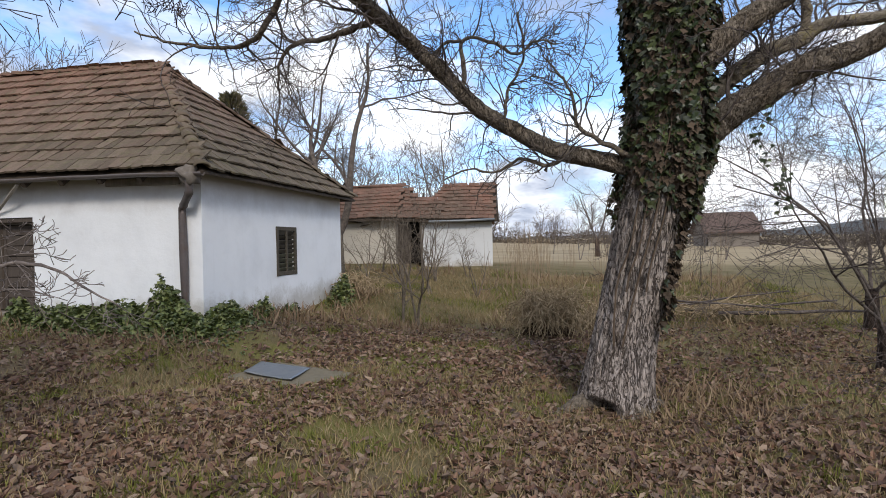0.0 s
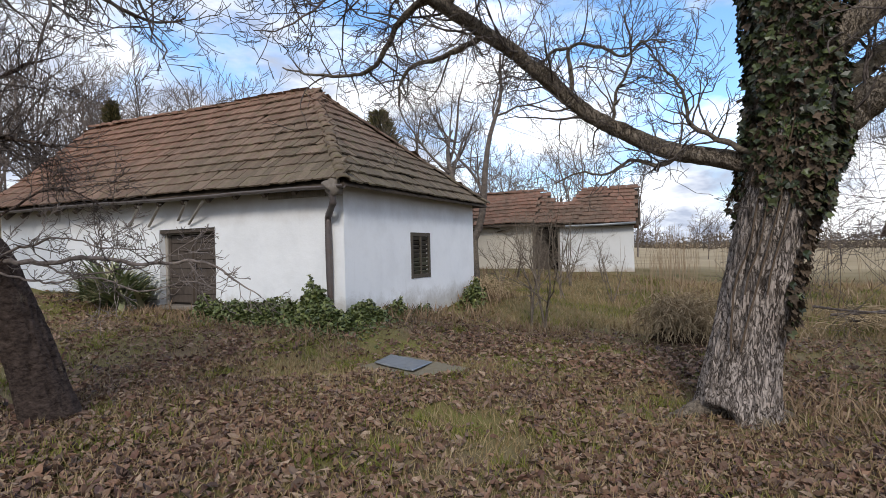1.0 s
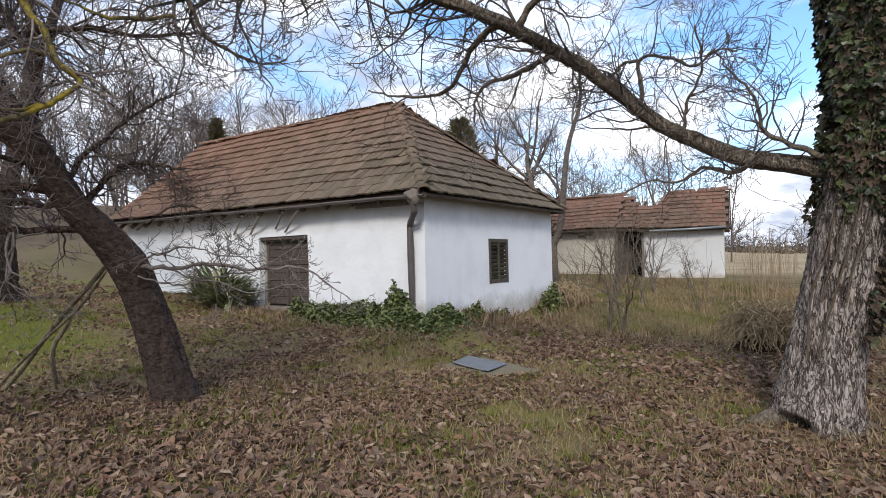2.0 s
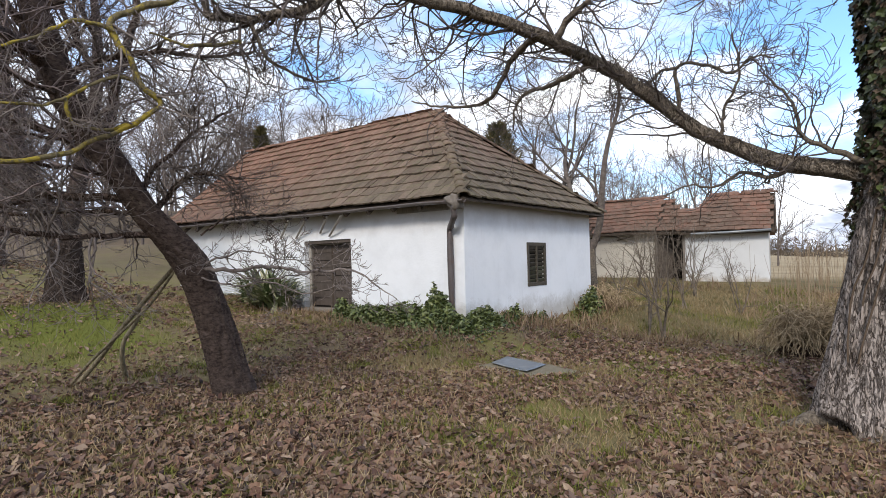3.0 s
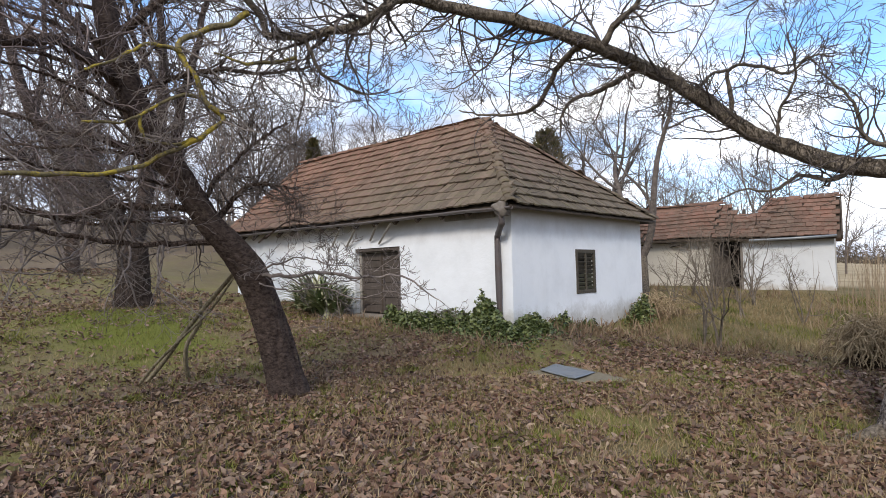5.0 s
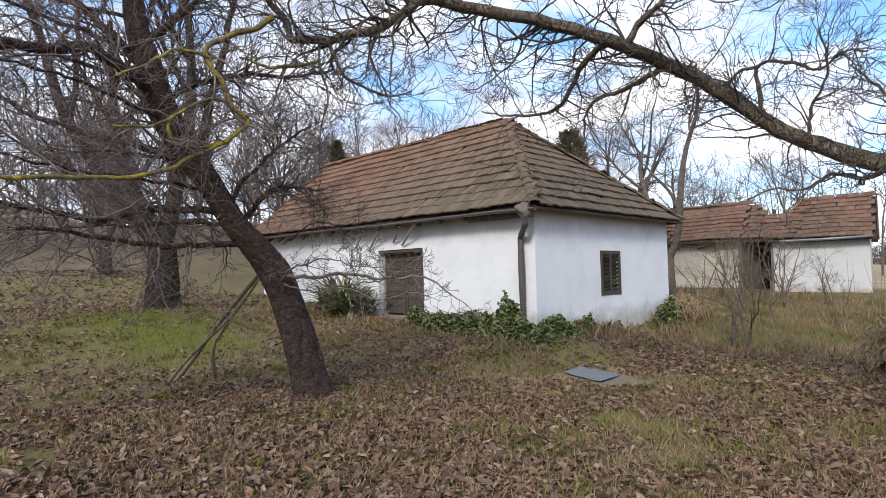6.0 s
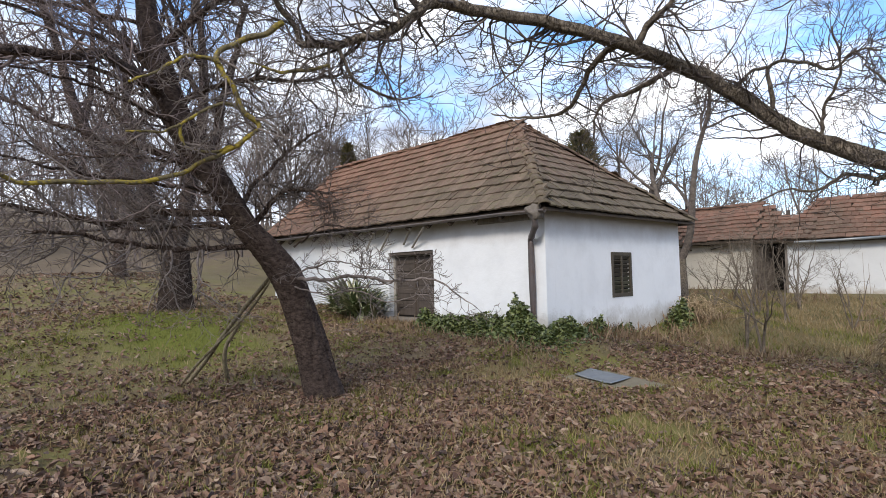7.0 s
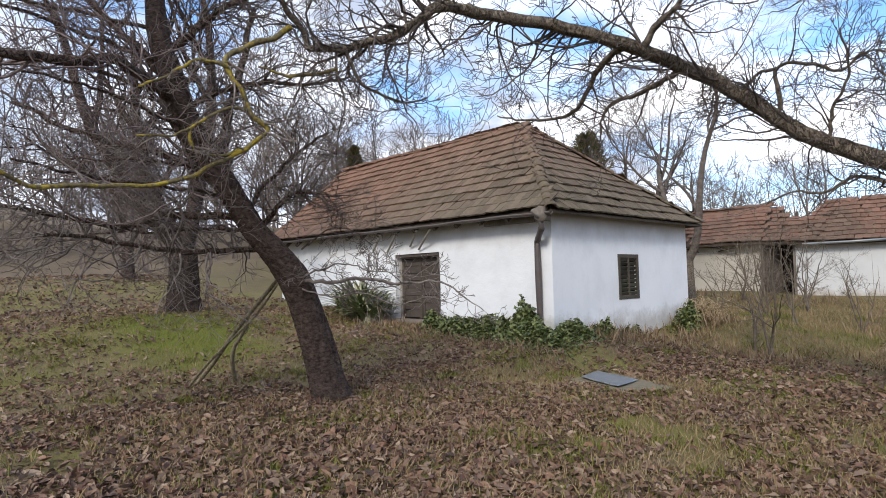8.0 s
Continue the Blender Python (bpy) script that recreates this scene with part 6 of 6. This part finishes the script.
def build_hills():
    """A low wooded ridge on the horizon."""
    vs, fs = [], []
    n = 120
    for i in range(n + 1):
        a = radians(-35 + 120 * i / n)
        h = 5 + 5 * noise.noise((i * 0.12, 3, 0)) + 3 * noise.noise((i * 0.5, 7, 0)) + 24 * math.exp(-((i - 72) / 13) ** 2)
        x, y = 750 * math.sin(a), 750 * math.cos(a)
        vs += [(x, y, -12), (x * 1.01, y * 1.01, max(3, h)), (x * 1.2, y * 1.2, -12)]
    for i in range(n):
        fs += [(3 * i, 3 * i + 3, 3 * i + 4, 3 * i + 1), (3 * i + 1, 3 * i + 4, 3 * i + 5, 3 * i + 2)]
    tagged(put("backdrop", mesh_from("backdrop", vs, fs, HAZEDHILL, True)), "low wooded hills on the horizon, painted blue-grey for haze", "hills", kind="structure")


build_hills()


def build_hedge():
    """Scrub along the far edge of the field and behind the garden."""
    rnd = random.Random(400)
    sh = [([(-0.16, 0, 0), (0.16, 0, 0), (0.1, 0.05, 0.55), (-0.07, -0.05, 0.6), (0.02, 0, 1)], [(0, 1, 2, 3), (3, 2, 4)]), ([(-0.1, 0, 0), (0.12, 0, 0), (0.3, 0, 0.8), (0.16, 0.1, 0.95)], [(0, 1, 2), (0, 2, 3)])]
    rows = []
    for _ in range(26000):
        x = rnd.uniform(-25, 120)
        y = 68 + 20 * rnd.random() + 0.12 * x
        top = 1.1 + 1.5 * max(0, 0.4 + noise.noise((x * 0.12, y * 0.05, 6))) + 0.9 * noise.noise((x * 0.7, y * 0.3, 1))
        rows.append((x, y, height(x, y) + max(0.2, top) * rnd.random() ** 1.4, rnd.uniform(0, 6.3), rnd.gauss(0, 1.0), rnd.gauss(0, 1.0), rnd.uniform(0.2, 0.6)))
    ob = put("far_hedge", scatter_mesh("far_hedge", sh, rows, mat_leaf("scrub", ((0.10, 0.08, 0.065), (0.15, 0.12, 0.095), (0.12, 0.10, 0.075), (0.18, 0.145, 0.11)), 0.9, 0.1), 401))
    tagged(ob, "brown winter scrub along the far field edge", "hedge", kind="stuff")


build_hedge()
